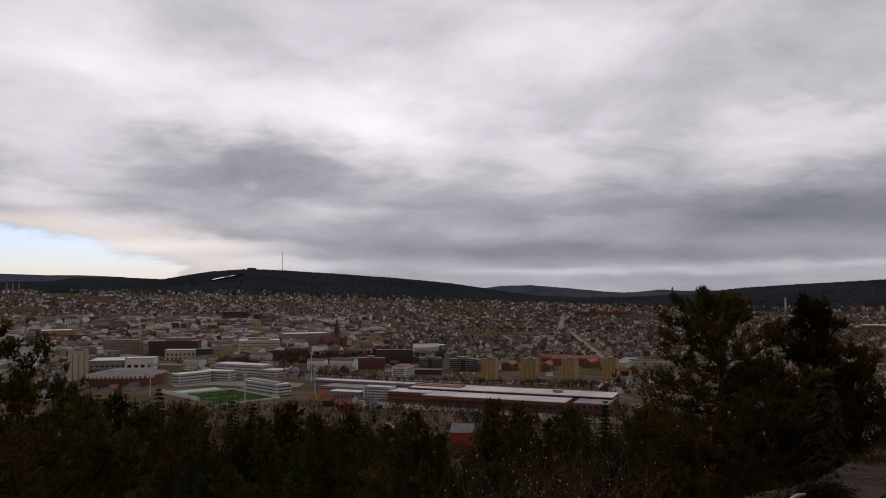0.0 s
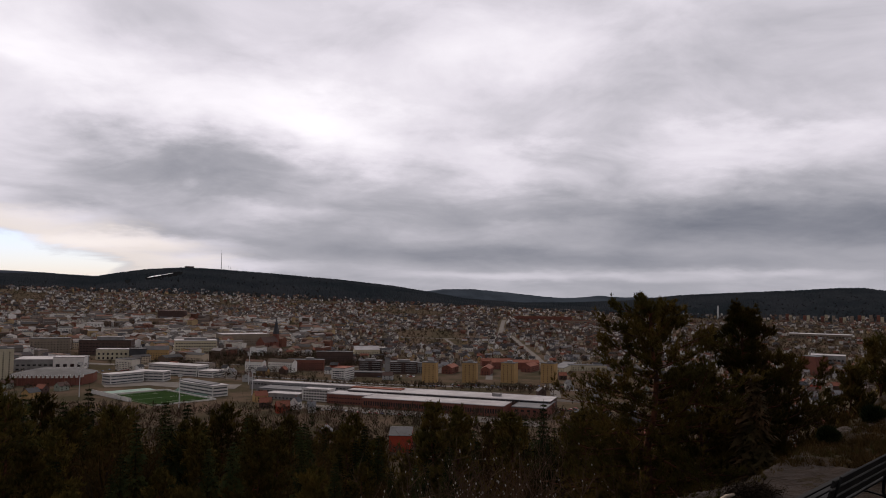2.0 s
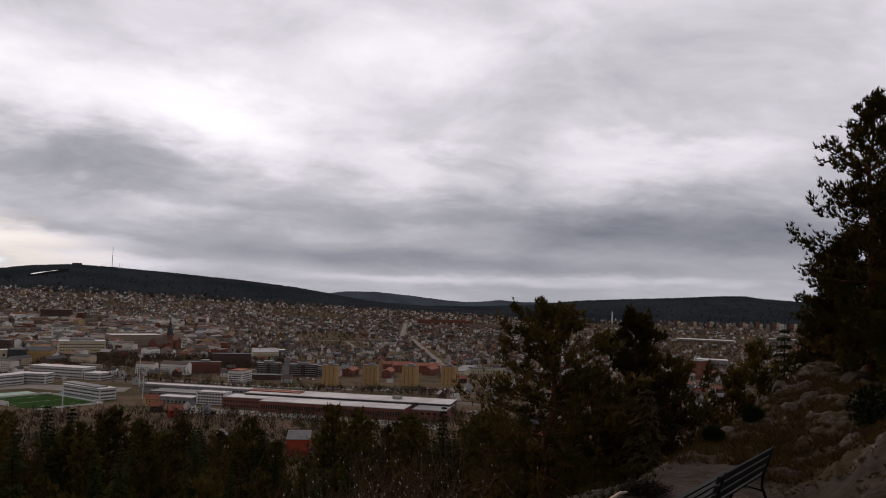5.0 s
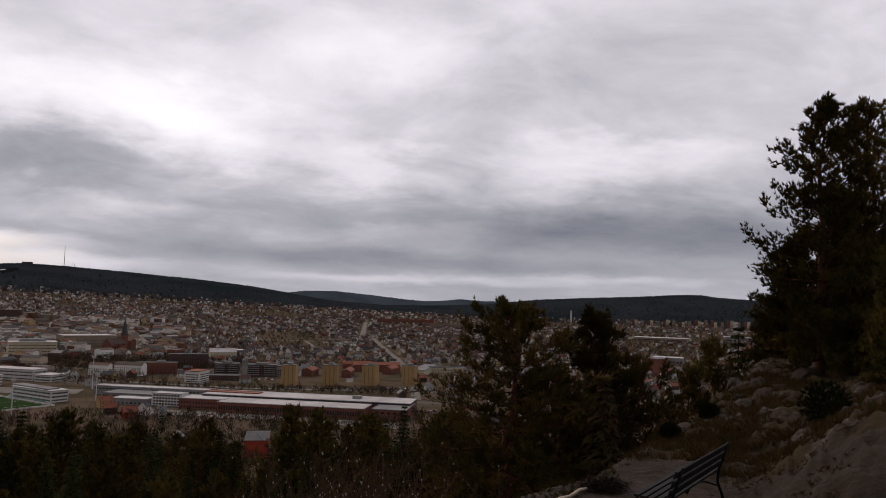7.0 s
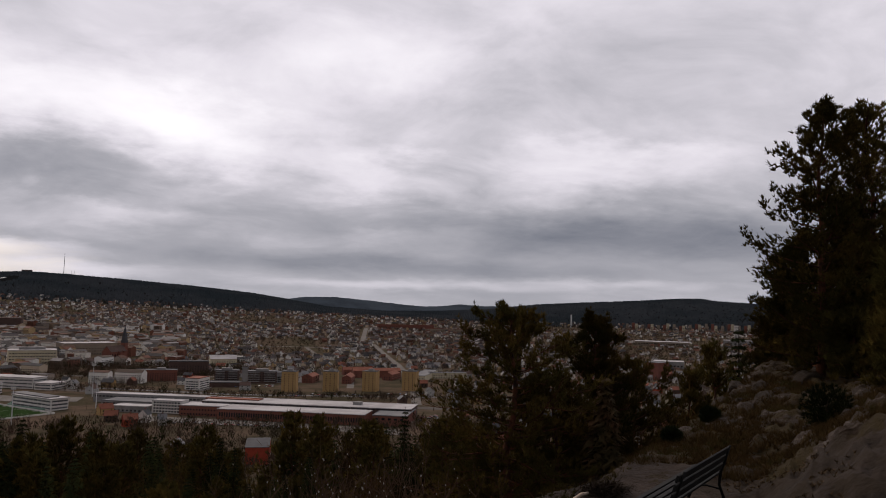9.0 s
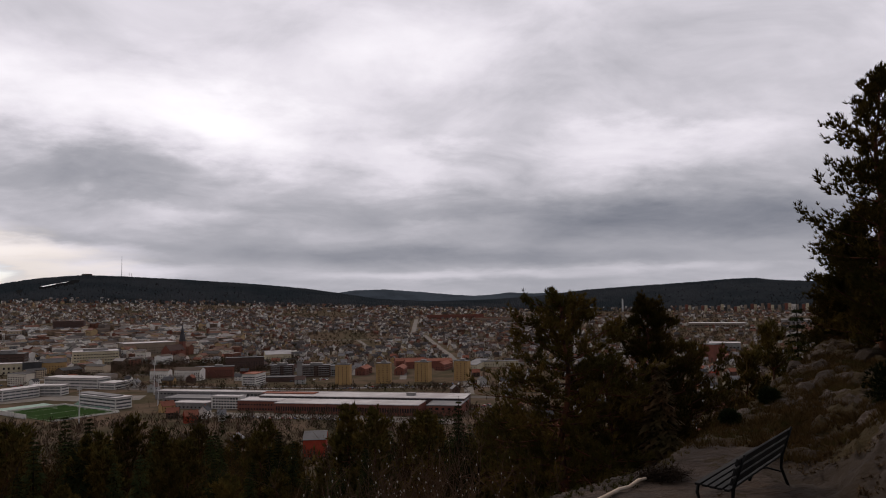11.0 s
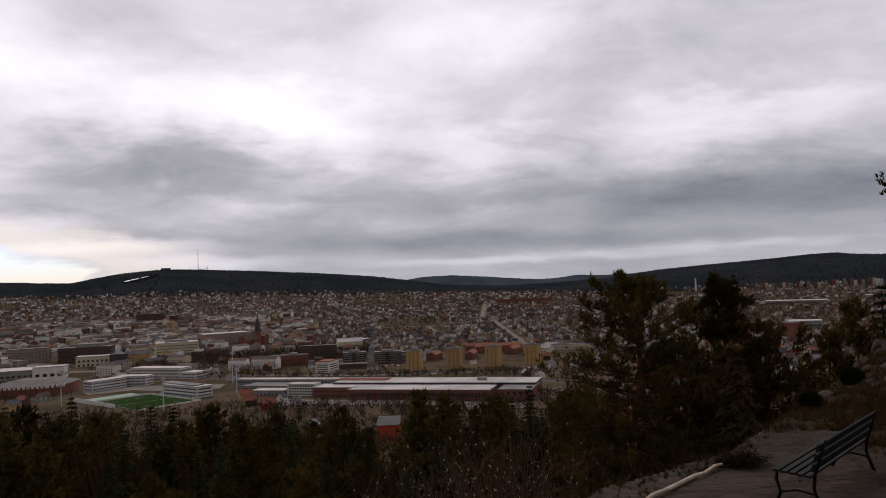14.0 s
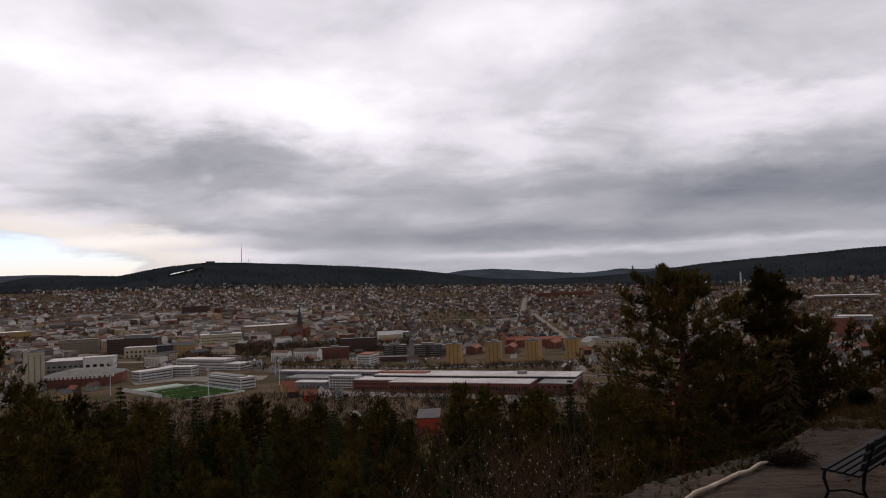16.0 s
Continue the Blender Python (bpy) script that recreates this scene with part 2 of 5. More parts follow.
BROWN_TWIG = surface("bare_twigs", (0.064, 0.033, 0.012), 0.95, vary=0.35, scale=0.5, bump=0, per=0.5, second=(0.042, 0.030, 0.011), specular=0.0)
GREY_PANE = surface("grey_pane", (0.11, 0.11, 0.115), 0.3, vary=0.3, scale=0.2, bump=0, per=0.4, specular=0.4)
SHRUB_BARK = surface("shrub_bark", (0.10, 0.062, 0.040), 0.95, vary=0.3, scale=4, bump=0.3, specular=0.03)
GLASS = surface("dark_pane", (0.02, 0.022, 0.026), 0.12, vary=0.3, scale=0.2, bump=0, per=0.4, specular=0.6)
WHITE = surface("white_render", (0.66, 0.63, 0.59), 0.8, vary=0.10, scale=0.2, bump=0.05, per=0.06)
CREAM = surface("cream_render", (0.52, 0.46, 0.33), 0.85, vary=0.12, scale=0.15, bump=0.05)
OCHRE = surface("ochre_render", (0.42, 0.27, 0.12), 0.85, vary=0.12, scale=0.12, bump=0.05, per=0.06)
BRICK = surface("red_brick", (0.20, 0.080, 0.055), 0.9, vary=0.2, scale=0.2, bump=0.1, second=(0.17, 0.07, 0.055), fine=3)
RED = surface("red_boards", (0.33, 0.055, 0.03), 0.8, vary=0.15, scale=0.3, bump=0.1)
BROWN = surface("brown_cladding", (0.10, 0.065, 0.055), 0.85, vary=0.2, scale=0.2, bump=0.05)
GREY = surface("grey_concrete", (0.27, 0.26, 0.25), 0.9, vary=0.15, scale=0.1, bump=0.1, second=(0.2, 0.19, 0.185))
TAN = surface("tan_concrete", (0.27, 0.22, 0.17), 0.9, vary=0.15, scale=0.1, bump=0.1)
ROOF_GREY = surface("felt_roof", (0.15, 0.15, 0.155), 0.9, vary=0.2, scale=0.05, bump=0.1, second=(0.20, 0.195, 0.195))
ROOF_PALE = surface("pale_roof", (0.46, 0.44, 0.44), 0.8, vary=0.18, scale=0.04, bump=0.05, second=(0.33, 0.31, 0.31), fine=0.5)
ROOF_DARK = surface("slate_roof", (0.065, 0.065, 0.07), 0.7, vary=0.2, scale=0.1, bump=0.1)
ROOF_TILE = surface("tile_roof", (0.23, 0.088, 0.058), 0.85, vary=0.25, scale=0.1, bump=0.1)
COPPER = surface("green_copper", (0.20, 0.30, 0.25), 0.7, vary=0.2, scale=0.1, bump=0)
METAL = surface("grey_metal", (0.32, 0.33, 0.34), 0.5, metal=0.6, vary=0.1, scale=1, bump=0)
PALE_METAL = surface("painted_metal", (0.6, 0.6, 0.6), 0.6, vary=0.1, scale=1, bump=0)
SLAT = surface("black_slat", (0.010, 0.010, 0.010), 0.7, vary=0.4, scale=3, bump=0.25, specular=0.10, second=(0.018, 0.017, 0.016))
IRON = surface("cast_iron", (0.008, 0.008, 0.008), 0.6, vary=0.3, scale=5, bump=0.3, specular=0.12)
DEAD_WOOD = surface("peeled_wood", (0.47, 0.40, 0.33), 0.8, vary=0.2, scale=3, bump=0.4, second=(0.34, 0.27, 0.20))
DRY_GRASS = surface("dry_grass", (0.075, 0.052, 0.020), 0.95, vary=0.35, scale=0.8, bump=0, second=(0.040, 0.038, 0.012), specular=0.0)
CATKIN = surface("pale_catkins", (0.42, 0.38, 0.32), 0.8, vary=0.2, scale=5, bump=0)
HEATH = surface("heather", (0.050, 0.032, 0.012), 0.95, vary=0.4, scale=1.5, bump=0, second=(0.066, 0.040, 0.017), specular=0.0)

# ---- mesh helpers ----


class Shape:
    """Collects vertices and faces for one mesh."""

    def __init__(self):
        self.v, self.f, self.m = [], [], []

    def face(self, pts, m=0):
        i = len(self.v)
        self.v += [tuple(p) for p in pts]
        self.f.append(tuple(range(i, i + len(pts))))
        self.m.append(m)

    def solid(self, pts, faces, m=0):
        i = len(self.v)
        self.v += [tuple(p) for p in pts]
        self.f += [tuple(i + k for k in f) for f in faces]
        self.m += [m] * len(faces)

    def box(self, x0, x1, y0, y1, z0, z1, m=0, at=None):
        p = [(x, y, z) for z in (z0, z1) for x, y in ((x0, y0), (x1, y0), (x1, y1), (x0, y1))]
        if at is not None:
            p = [tuple(at @ Vector(q)) for q in p]
        self.solid(p, [(3, 2, 1, 0), (4, 5, 6, 7), (0, 1, 5, 4), (1, 2, 6, 5), (2, 3, 7, 6), (3, 0, 4, 7)], m)

    def gable(self, x0, x1, y0, y1, z0, rise, eave=0.4, thick=0.25, m=0):
        """A pitched roof with its ridge along x."""
        ym = (y0 + y1) / 2
        drop = rise * eave / max((y1 - y0) / 2, 0.1)
        prof = [(y0 - eave, z0 - drop), (ym, z0 + rise), (y1 + eave, z0 - drop), (y1 + eave, z0 - drop + thick), (ym, z0 + rise + thick), (y0 - eave, z0 - drop + thick)]
        p = [(x, y, z) for x in (x0 - eave, x1 + eave) for y, z in prof]
        self.solid(p, [(0, 1, 4, 5), (1, 2, 3, 4), (6, 11, 10, 7), (7, 10, 9, 8), (5, 4, 10, 11), (4, 3, 9, 10), (0, 6, 7, 1), (1, 7, 8, 2), (0, 5, 11, 6), (2, 8, 9, 3)], m)

    def house_body(self, x0, x1, y0, y1, h, rise, z0=0.0, m=0):
        ym = (y0 + y1) / 2
        p = [(x, y, z) for x in (x0, x1) for y, z in ((y0, z0), (y1, z0), (y1, h), (ym, h + rise), (y0, h))]
        self.solid(p, [(0, 1, 2, 3, 4), (9, 8, 7, 6, 5), (0, 5, 6, 1), (0, 4, 9, 5), (1, 6, 7, 2)], m)

    def tube(self, pts, radii, sides=6, m=0, cap=True):
        rings = []
        for k, p in enumerate(pts):
            p = Vector(p)
            a = Vector(pts[max(k - 1, 0)])
            b = Vector(pts[min(k + 1, len(pts) - 1)])
            d = (b - a).normalized() if (b - a).length > 1e-6 else Vector((0, 0, 1))
            u = d.orthogonal().normalized() if abs(d.z) > 0.9 else d.cross(Vector((0, 0, 1))).normalized()
            w = d.cross(u)
            rings.append([p + radii[k] * (u * math.cos(2 * math.pi * j / sides) + w * math.sin(2 * math.pi * j / sides)) for j in range(sides)])
        i = len(self.v)
        for r in rings:
            self.v += [tuple(q) for q in r]
        for k in range(len(rings) - 1):
            for j in range(sides):
                a, b = i + k * sides + j, i + k * sides + (j + 1) % sides
                self.f.append((a, b, b + sides, a + sides))
                self.m.append(m)
        if cap:
            self.f.append(tuple(i + j for j in reversed(range(sides))))
            self.f.append(tuple(i + (len(rings) - 1) * sides + j for j in range(sides)))
            self.m += [m, m]

    def mesh(self, name, *materials, smooth=False):
        me = bpy.data.meshes.new(name)
        me.from_pydata(self.v, [], self.f)
        for mt in materials:
            me.materials.append(mt)
        if len(materials) > 1:
            me.polygons.foreach_set("material_index", self.m)
        if smooth:
            me.polygons.foreach_set("use_smooth", [True] * len(me.polygons))
        me.update()
        return me


def part(name, shape, material, parent=None, label="", at=None, smooth=False):
    """One mesh object under a thing; shape is a Shape or a finished mesh."""
    me = shape if isinstance(shape, bpy.types.Mesh) else shape.mesh(name, material, smooth=smooth)
    ob = new(name, me)
    ob.parent = parent
    if at is not None:
        ob.matrix_basis = at
    return tagged(ob, label) if label else ob


def thing(name, m, label, category, group="", kind=""):
    ob = new(name)
    ob.matrix_basis = m
    ob.empty_display_size = 0.2
    return tagged(ob, label, category, group, kind)


def triangles(name, pts, *materials, index=None):
    """A mesh of loose triangles from an (n, 3, 3) array."""
    n = len(pts)
    me = bpy.data.meshes.new(name)
    me.vertices.add(3 * n)
    me.vertices.foreach_set("co", np.asarray(pts, dtype=np.float32).ravel())
    me.loops.add(3 * n)
    me.loops.foreach_set("vertex_index", np.arange(3 * n, dtype=np.int32))
    me.polygons.add(n)
    me.polygons.foreach_set("loop_start", np.arange(0, 3 * n, 3, dtype=np.int32))
    for mt in materials:
        me.materials.append(mt)
    if index is not None:
        me.polygons.foreach_set("material_index", np.asarray(index, dtype=np.int32))
    me.update(calc_edges=True)
    return me


rng = np.random.default_rng(7)

# ---- the ground: one sheet from the lookout to the far hills ----
EYE_Z = 120.0


def step(v, a, b):
    k = np.clip((v - a) / (b - a), 0, 1)
    return k * k * (3 - 2 * k)


def polar(az, r):
    return r * math.sin(radians(az)), r * math.cos(radians(az))


def shelf_end(az):
    return np.interp(az, [-180, -60, -20, 0, 8, 13, 16.6, 21, 25.8, 29, 34, 38, 46, 60, 90, 180], [8, 5, 4.5, 5.5, 8, 9.5, 11.2, 12.4, 14.2, 17, 23, 32, 48, 60, 40, 8])


def shelf_z(az, r):
    base = np.interp(r, [0, 4, 9, 14, 60], [118.3, 117.9, 117.05, 116.95, 116.6])
    upper = step(az, 28, 39) * np.clip(r - 13, 0, 30) * 0.086
    # the bare slab that climbs beside the bench
    slab = 1.45 * step(az, 34, 46) * step(r, 9.5, 14.5)
    return base + np.maximum(upper, slab)


def slope_z(az, r):
    z = np.interp(r, [0, 10, 16, 25, 40, 60, 100, 150, 200, 300, 400, 480, 6000], [117, 115.6, 113, 110, 106, 100, 90, 76, 61, 31, 8, 0, 0])
    return z + step(az, 26, 44) * np.interp(r, [0, 20, 60, 150, 400], [0, 4, 9, 4, 0])


def valley_z(az, r):
    edge = np.interp(az, [-180, -60, -30, -20, -12, 0, 9, 20, 36, 50, 180], [-0.1, -0.1, -0.1, -0.25, -0.4, -0.8, -1.05, -1.4, -1.4, -1.2, -0.6])
    top = EYE_Z + 3000 * np.tan(np.radians(edge))
    ridge_el = np.interp(az, [-180, -40, -30, -27, -25.7, -23.3, -20, -18.2, -16.8, -14.2, -11.6, -8, -3.6, 0.6, 3.2, 6, 10, 14, 18, 21.3, 25.2, 29, 31.5, 33, 34.2, 36.5, 45, 180],
                         [0.4, 0.5, 0.55, 0.6, 0.86, 0.92, 0.80, 1.14, 1.36, 1.56, 1.46, 1.25, 0.95, 0.56, 0.18, -0.28, -0.5, -0.42, -0.2, 0.22, 0.47, 0.68, 0.86, 0.90, 0.74, 0.62, 0.5, 0.8])
    ridge = EYE_Z + 4200 * np.tan(np.radians(ridge_el)) - 9
    z = top * np.clip((r - 1500) / 1500, 0, 1) ** 1.35
    z = np.where(r > 3000, top + (ridge - top) * np.sin(np.clip((r - 3000) / 1200, 0, 1) * math.pi / 2) ** 1.2, z)
    return np.where(r > 4200, ridge - (r - 4200) * 0.1, z)


def ground_z(x, y):
    """Height of the ground; takes numbers or arrays."""
    r = np.hypot(x, y)
    az = np.degrees(np.arctan2(x, y))
    end = shelf_end(az)
    fall = shelf_z(az, end) - 1.15 * np.clip(r - end, 0, None)
    hill = np.where(r < end, shelf_z(az, r), np.maximum(fall, np.minimum(slope_z(az, r), shelf_z(az, end))))
    return np.where(r < 480, hill, valley_z(az, r))


def make_ground():
    az = np.concatenate([np.arange(-180, -45, 5.0), np.arange(-45, -8, 0.5), np.arange(-8, 56, 0.22), np.arange(56, 181, 4.0)])
    r = np.concatenate([[0.0], np.arange(0.6, 6, 0.4), np.arange(6, 34, 0.16), np.geomspace(34, 480, 50), np.geomspace(490, 4950, 90)])
    A, Rr = np.meshgrid(az, r)
    X, Y = Rr * np.sin(np.radians(A)), Rr * np.cos(np.radians(A))
    Z = ground_z(X, Y)
    for i in range(1, len(r)):
        if r[i] > 60:
            break
        for j in range(len(az)):
            if -8 < az[j] < 56:
                p = Vector((X[i, j], Y[i, j], 0))
                rise = step(az[j], 27, 36) * step(r[i], 10.5, 15)
                k = noise.fractal(p * 0.55, 0.9, 2.1, 5)
                ridged = noise.ridged_multi_fractal(p * 0.45 + Vector((7, 2, 0)), 0.9, 2.2, 5, 1.0, 2.0)
                q = Vector((0.62 * p.x + 0.78 * p.y, 2.6 * (0.62 * p.y - 0.78 * p.x), 4))
                strata = noise.ridged_multi_fractal(q * 0.55, 0.8, 2.1, 5, 1.0, 2.0)
                Z[i, j] += 0.05 * k + rise * (0.10 * k + 0.03 * (ridged - 1.2) + 0.075 * (strata - 1.2)) * min(r[i] / 20, 1.3)
                slab = step(az[j], 34, 38) * step(r[i], 9, 12)
                Z[i, j] += slab * (0.10 * (strata - 1.2) + 0.07 * (noise.ridged_multi_fractal(q * 1.9, 0.8, 2.1, 4, 1.0, 2.0) - 1.2))
                Z[i, j] += (0.02 + 0.05 * rise) * noise.fractal(p * 3.1, 0.8, 2.1, 3)
    rough = np.where(Rr > 3100, 6.0, 0.0) * (rng.random(Rr.shape) - 0.5)
    Z = Z + rough
    n, k = Z.shape
    idx = np.arange(n * k).reshape(n, k)
    quads = np.stack([idx[:-1, :-1], idx[:-1, 1:], idx[1:, 1:], idx[1:, :-1]], -1)[:, ::1].reshape(-1, 4)[:, ::-1]
    me = bpy.data.meshes.new("ground")
    me.from_pydata(np.stack([X, Y, Z], -1).reshape(-1, 3).tolist(), [], quads.tolist())
    for m in (ROCK, FOREST_FLOOR, TOWN_GROUND, SHADED_HILL_FLOOR, SLOPE, OUTCROP):
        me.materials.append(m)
    rq = Rr[:-1, :-1].ravel()
    aq = A[:-1, :-1].ravel()
    end = shelf_end(aq)
    ragged = np.zeros(len(rq))
    for i in np.nonzero((rq > 9) & (rq < 24) & (aq > 25) & (aq < 56))[0]:
        p = Vector((rq[i] * math.sin(radians(aq[i])), rq[i] * math.cos(radians(aq[i])), 1.0))
        ragged[i] = 3.2 * noise.fractal(p * 0.7, 0.7, 2.2, 6) + 0.8 * noise.noise(p * 9.0)
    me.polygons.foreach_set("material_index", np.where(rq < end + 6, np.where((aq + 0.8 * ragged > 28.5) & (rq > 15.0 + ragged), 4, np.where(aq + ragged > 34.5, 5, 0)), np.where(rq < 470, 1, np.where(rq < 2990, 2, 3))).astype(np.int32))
    me.polygons.foreach_set("use_smooth", [True] * len(me.polygons))
    me.update()
    return tagged(new("ground", me), "bare rock lookout, wooded slope, town floor and hills", "ground", kind="structure")


make_ground()


def z_at(x, y):
    return float(ground_z(np.float64(x), np.float64(y)))

# ---- landmark buildings ----
PANE_CACHE = {}


def pane_mesh(w, h, material):
    key = (round(w, 2), round(h, 2), material.name)
    if key not in PANE_CACHE:
        s = Shape()
        s.box(-w / 2, w / 2, -0.12, 0.1, 0, h)
        PANE_CACHE[key] = s.mesh("window", material)
    return PANE_CACHE[key]


def windows(parent, length, depth, z0, floor_h, floors, bays, w, h, sides="f", pane=GLASS, end_bays=2, margin=1.5):
    """Rows of windows, each an object of its own, on the front (f), left (l) and right (r) walls."""
    for side in sides:
        n, run = (bays, length) if side == "f" else (end_bays, depth)
        me = pane_mesh(w, h, pane)
        for k in range(floors):
            for i in range(n):
                u = -run / 2 + margin + (run - 2 * margin) * (i + 0.5) / n
                z = z0 + k * floor_h
                if side == "f":
                    at = pose(u, -depth / 2, z)
                elif side == "l":
                    at = pose(-length / 2, u, z, 0, 0, -90)
                else:
                    at = pose(length / 2, u, z, 0, 0, 90)
                part("window", me, pane, parent, at=at)


def flat_block(name, label, category, x, y, length, depth, height, yaw=0, wall=GREY, roof=ROOF_GREY, floors=0, bays=0, ww=1.3, wh=1.4, sides="f",
               end_bays=2, parapet=0.5, lift=None, z0=None, floor_h=3.0, sill=1.0, group="", pane=GLASS):
    """A flat-roofed building: walls, roof with a parapet lip, optional roof house, windows. x, y: middle of its front wall."""
    base = z_at(x, y) if z0 is None else z0
    b = thing(name, pose(x, y, base, 0, 0, yaw) @ pose(0, depth / 2, 0), label, category, group)
    s = Shape()
    s.box(-length / 2, length / 2, -depth / 2, depth / 2, -3, height)
    part("wall", s, wall, b)
    s = Shape()
    e = 0.35
    s.box(-length / 2 - e, length / 2 + e, -depth / 2 - e, depth / 2 + e, height, height + 0.35)
    slab = part("roof", s, roof, b)
    for a in ((-length / 2 - e, length / 2 + e, -depth / 2 - e, -depth / 2), (-length / 2 - e, length / 2 + e, depth / 2, depth / 2 + e),
              (-length / 2 - e, -length / 2, -depth / 2, depth / 2), (length / 2, length / 2 + e, -depth / 2, depth / 2)):
        s = Shape()
        s.box(*a, height + 0.35, height + 0.35 + parapet)
        part("parapet", s, roof, slab)
    if lift:
        lx, ly, lw, ld, lh = lift
        s = Shape()
        s.box(lx - lw / 2, lx + lw / 2, ly - ld / 2, ly + ld / 2, height + 0.35, height + 0.35 + lh)
        part("roof_house", s, GREY, slab)
    if floors:
        windows(b, length, depth, sill, floor_h, floors, bays, ww, wh, sides, pane, end_bays)
    return b


def pitched_block(name, label, category, x, y, length, depth, height, rise, yaw=0, wall=BRICK, roof=ROOF_TILE, floors=0, bays=0, sides="f", ww=1.2, wh=1.5, end_bays=2, chimneys=0, group=""):
    base = z_at(x, y)
    b = thing(name, pose(x, y, base, 0, 0, yaw) @ pose(0, depth / 2, 0), label, category, group)
    s = Shape()
    s.house_body(-length / 2, length / 2, -depth / 2, depth / 2, height, rise, -3)
    part("wall", s, wall, b)
    s = Shape()
    s.gable(-length / 2, length / 2, -depth / 2, depth / 2, height + 0.05, rise)
    part("roof", s, roof, b)
    for i in range(chimneys):
        u = -length / 2 + length * (i + 0.5) / chimneys
        s = Shape()
        s.box(u - 0.5, u + 0.5, -0.5, 0.5, height + rise - 0.8, height + rise + 1.4)
        part("chimney", s, BRICK, b)
    if floors:
        windows(b, length, depth, 1.0, 3.0, floors, bays, ww, wh, sides, GLASS, end_bays)
    return b


# the long railway workshop, its wings and offices
FY = -22.0
flat_block("workshop_hall", "long brick workshop with a pale flat roof and a window row", "workshop", 49, 788, 152, 36, 10, FY, BRICK, ROOF_PALE, 1, 58, 1.5, 4.2, sill=2.8, parapet=0.3)
flat_block("workshop_hall", "long pale-roofed workshop hall with a dark glazed front", "workshop", 66, 823, 226, 42, 12.0, FY, BROWN, ROOF_PALE, 1, 44, 4.2, 1.5, sill=10.3, parapet=0.3, lift=(52, 0, 9, 7, 3))
flat_block("workshop_hall", "grey felt-roofed workshop end hall", "workshop", 143, 752, 34, 56, 10, FY, BRICK, ROOF_GREY, 1, 5, 3, 2, sill=6, parapet=0.5)
flat_block("workshop_hall", "pale-roofed rear workshop hall", "workshop", 146, 806, 34, 30, 11.5, FY, GREY, ROOF_PALE)
flat_block("workshop_hall", "low workshop with a dark felt roof", "workshop", -110, 905, 80, 42, 6.5, FY, GREY, ROOF_GREY, 1, 20, 2.5, 2, sill=3)
flat_block("workshop_hall", "long workshop with a pale roof edge", "workshop", -98, 938, 140, 18, 9.5, FY, GREY, ROOF_PALE, 1, 30, 3, 1.6, sill=6)
flat_block("office_block", "white four-storey office with square windows", "office", -74, 862, 33, 16, 12.5, FY, WHITE, ROOF_PALE, 4, 9, 2.2, 1.7, "fl", 4)
flat_block("workshop_wing", "red brick workshop wing with a pale roof", "workshop", -38, 838, 48, 30, 10, FY, BRICK, ROOF_PALE, 2, 14, 1.6, 1.6, floor_h=4.5)
flat_block("workshop_wing", "low grey annexe with a pale roof", "workshop", -112, 872, 40, 20, 6, FY, GREY, ROOF_PALE, 1, 8, 2, 1.6)
flat_block("workshop_wing", "brick workshop rear wing with red roofing", "workshop", -8, 872, 60, 14, 12.5, FY, BRICK, ROOF_TILE, 1, 16, 1.8, 1.6, sill=8)

# four ochre tower blocks
for x, y in ((62, 1046), (117, 1048), (170, 1050), (226, 1052)):
    flat_block("tower_block", "ochre rendered tower block of nine storeys with flat roof", "apartment tower", x, y, 19.5, 16, 27, -28 if x > 150 else -14, OCHRE, ROOF_GREY,
               8, 3, 1.2, 1.2, "fl", 3, lift=(0, 2, 7, 6, 2.6), group="ochre towers by the railway", sill=2.0)
# two dark terraced offices
for x, y, w in ((-20, 1175, 34), (30, 1160, 42)):
    b = flat_block("office_block", "brown office block with pale window bands and pale roof house", "office", x, y, w, 20, 17, -4, BROWN, ROOF_GREY, lift=(0, 0, w * 0.45, 9, 3), group="banded offices")
    for k in range(5):
        for side in (-1, 1):
            s = Shape()
            u = side * w * 0.27
            s.box(u - w * 0.19, u + w * 0.19, -10.5, -9.9, 2.3 + 3.1 * k, 3.5 + 3.1 * k)
            part("balcony_band", s, GREY, b, "pale grey band")
    windows(b, w, 20, 3.6, 3.1, 4, 10, 2.2, 1.5)
flat_block("stair_tower", "tall windowless grey concrete stair tower", "tower", 6, 1140, 8, 8, 24, 0, GREY, ROOF_GREY)
flat_block("parking_deck", "low dark felt-roofed building by the offices", "garage", -22, 1110, 46, 26, 6, -6, BROWN, ROOF_DARK)

# brick buildings by the park
b = flat_block("brick_block", "dark red brick block of four storeys with a roof house", "apartment block", -118, 1192, 56, 16, 16, 3, BRICK, ROOF_GREY, 4, 16, 1.5, 1.5, "fr", 4, lift=(6, 0, 12, 8, 3))
flat_block("balcony_block", "pale block with long balconies and tiled red roof", "apartment block", -62, 1078, 20, 34, 15, -20, WHITE, ROOF_TILE, 4, 5, 2.8, 1.3, "fr", 8)
flat_block("brick_block", "brown brick block with flat roof", "apartment block", -80, 1290, 60, 22, 21, 4, BROWN, ROOF_DARK, 5, 14, 1.5, 1.5)
pitched_block("villa_block", "yellow rendered block with pale roof", "apartment block", -30, 1420, 46, 22, 16, 6, 10, CREAM, ROOF_PALE, 4, 10)

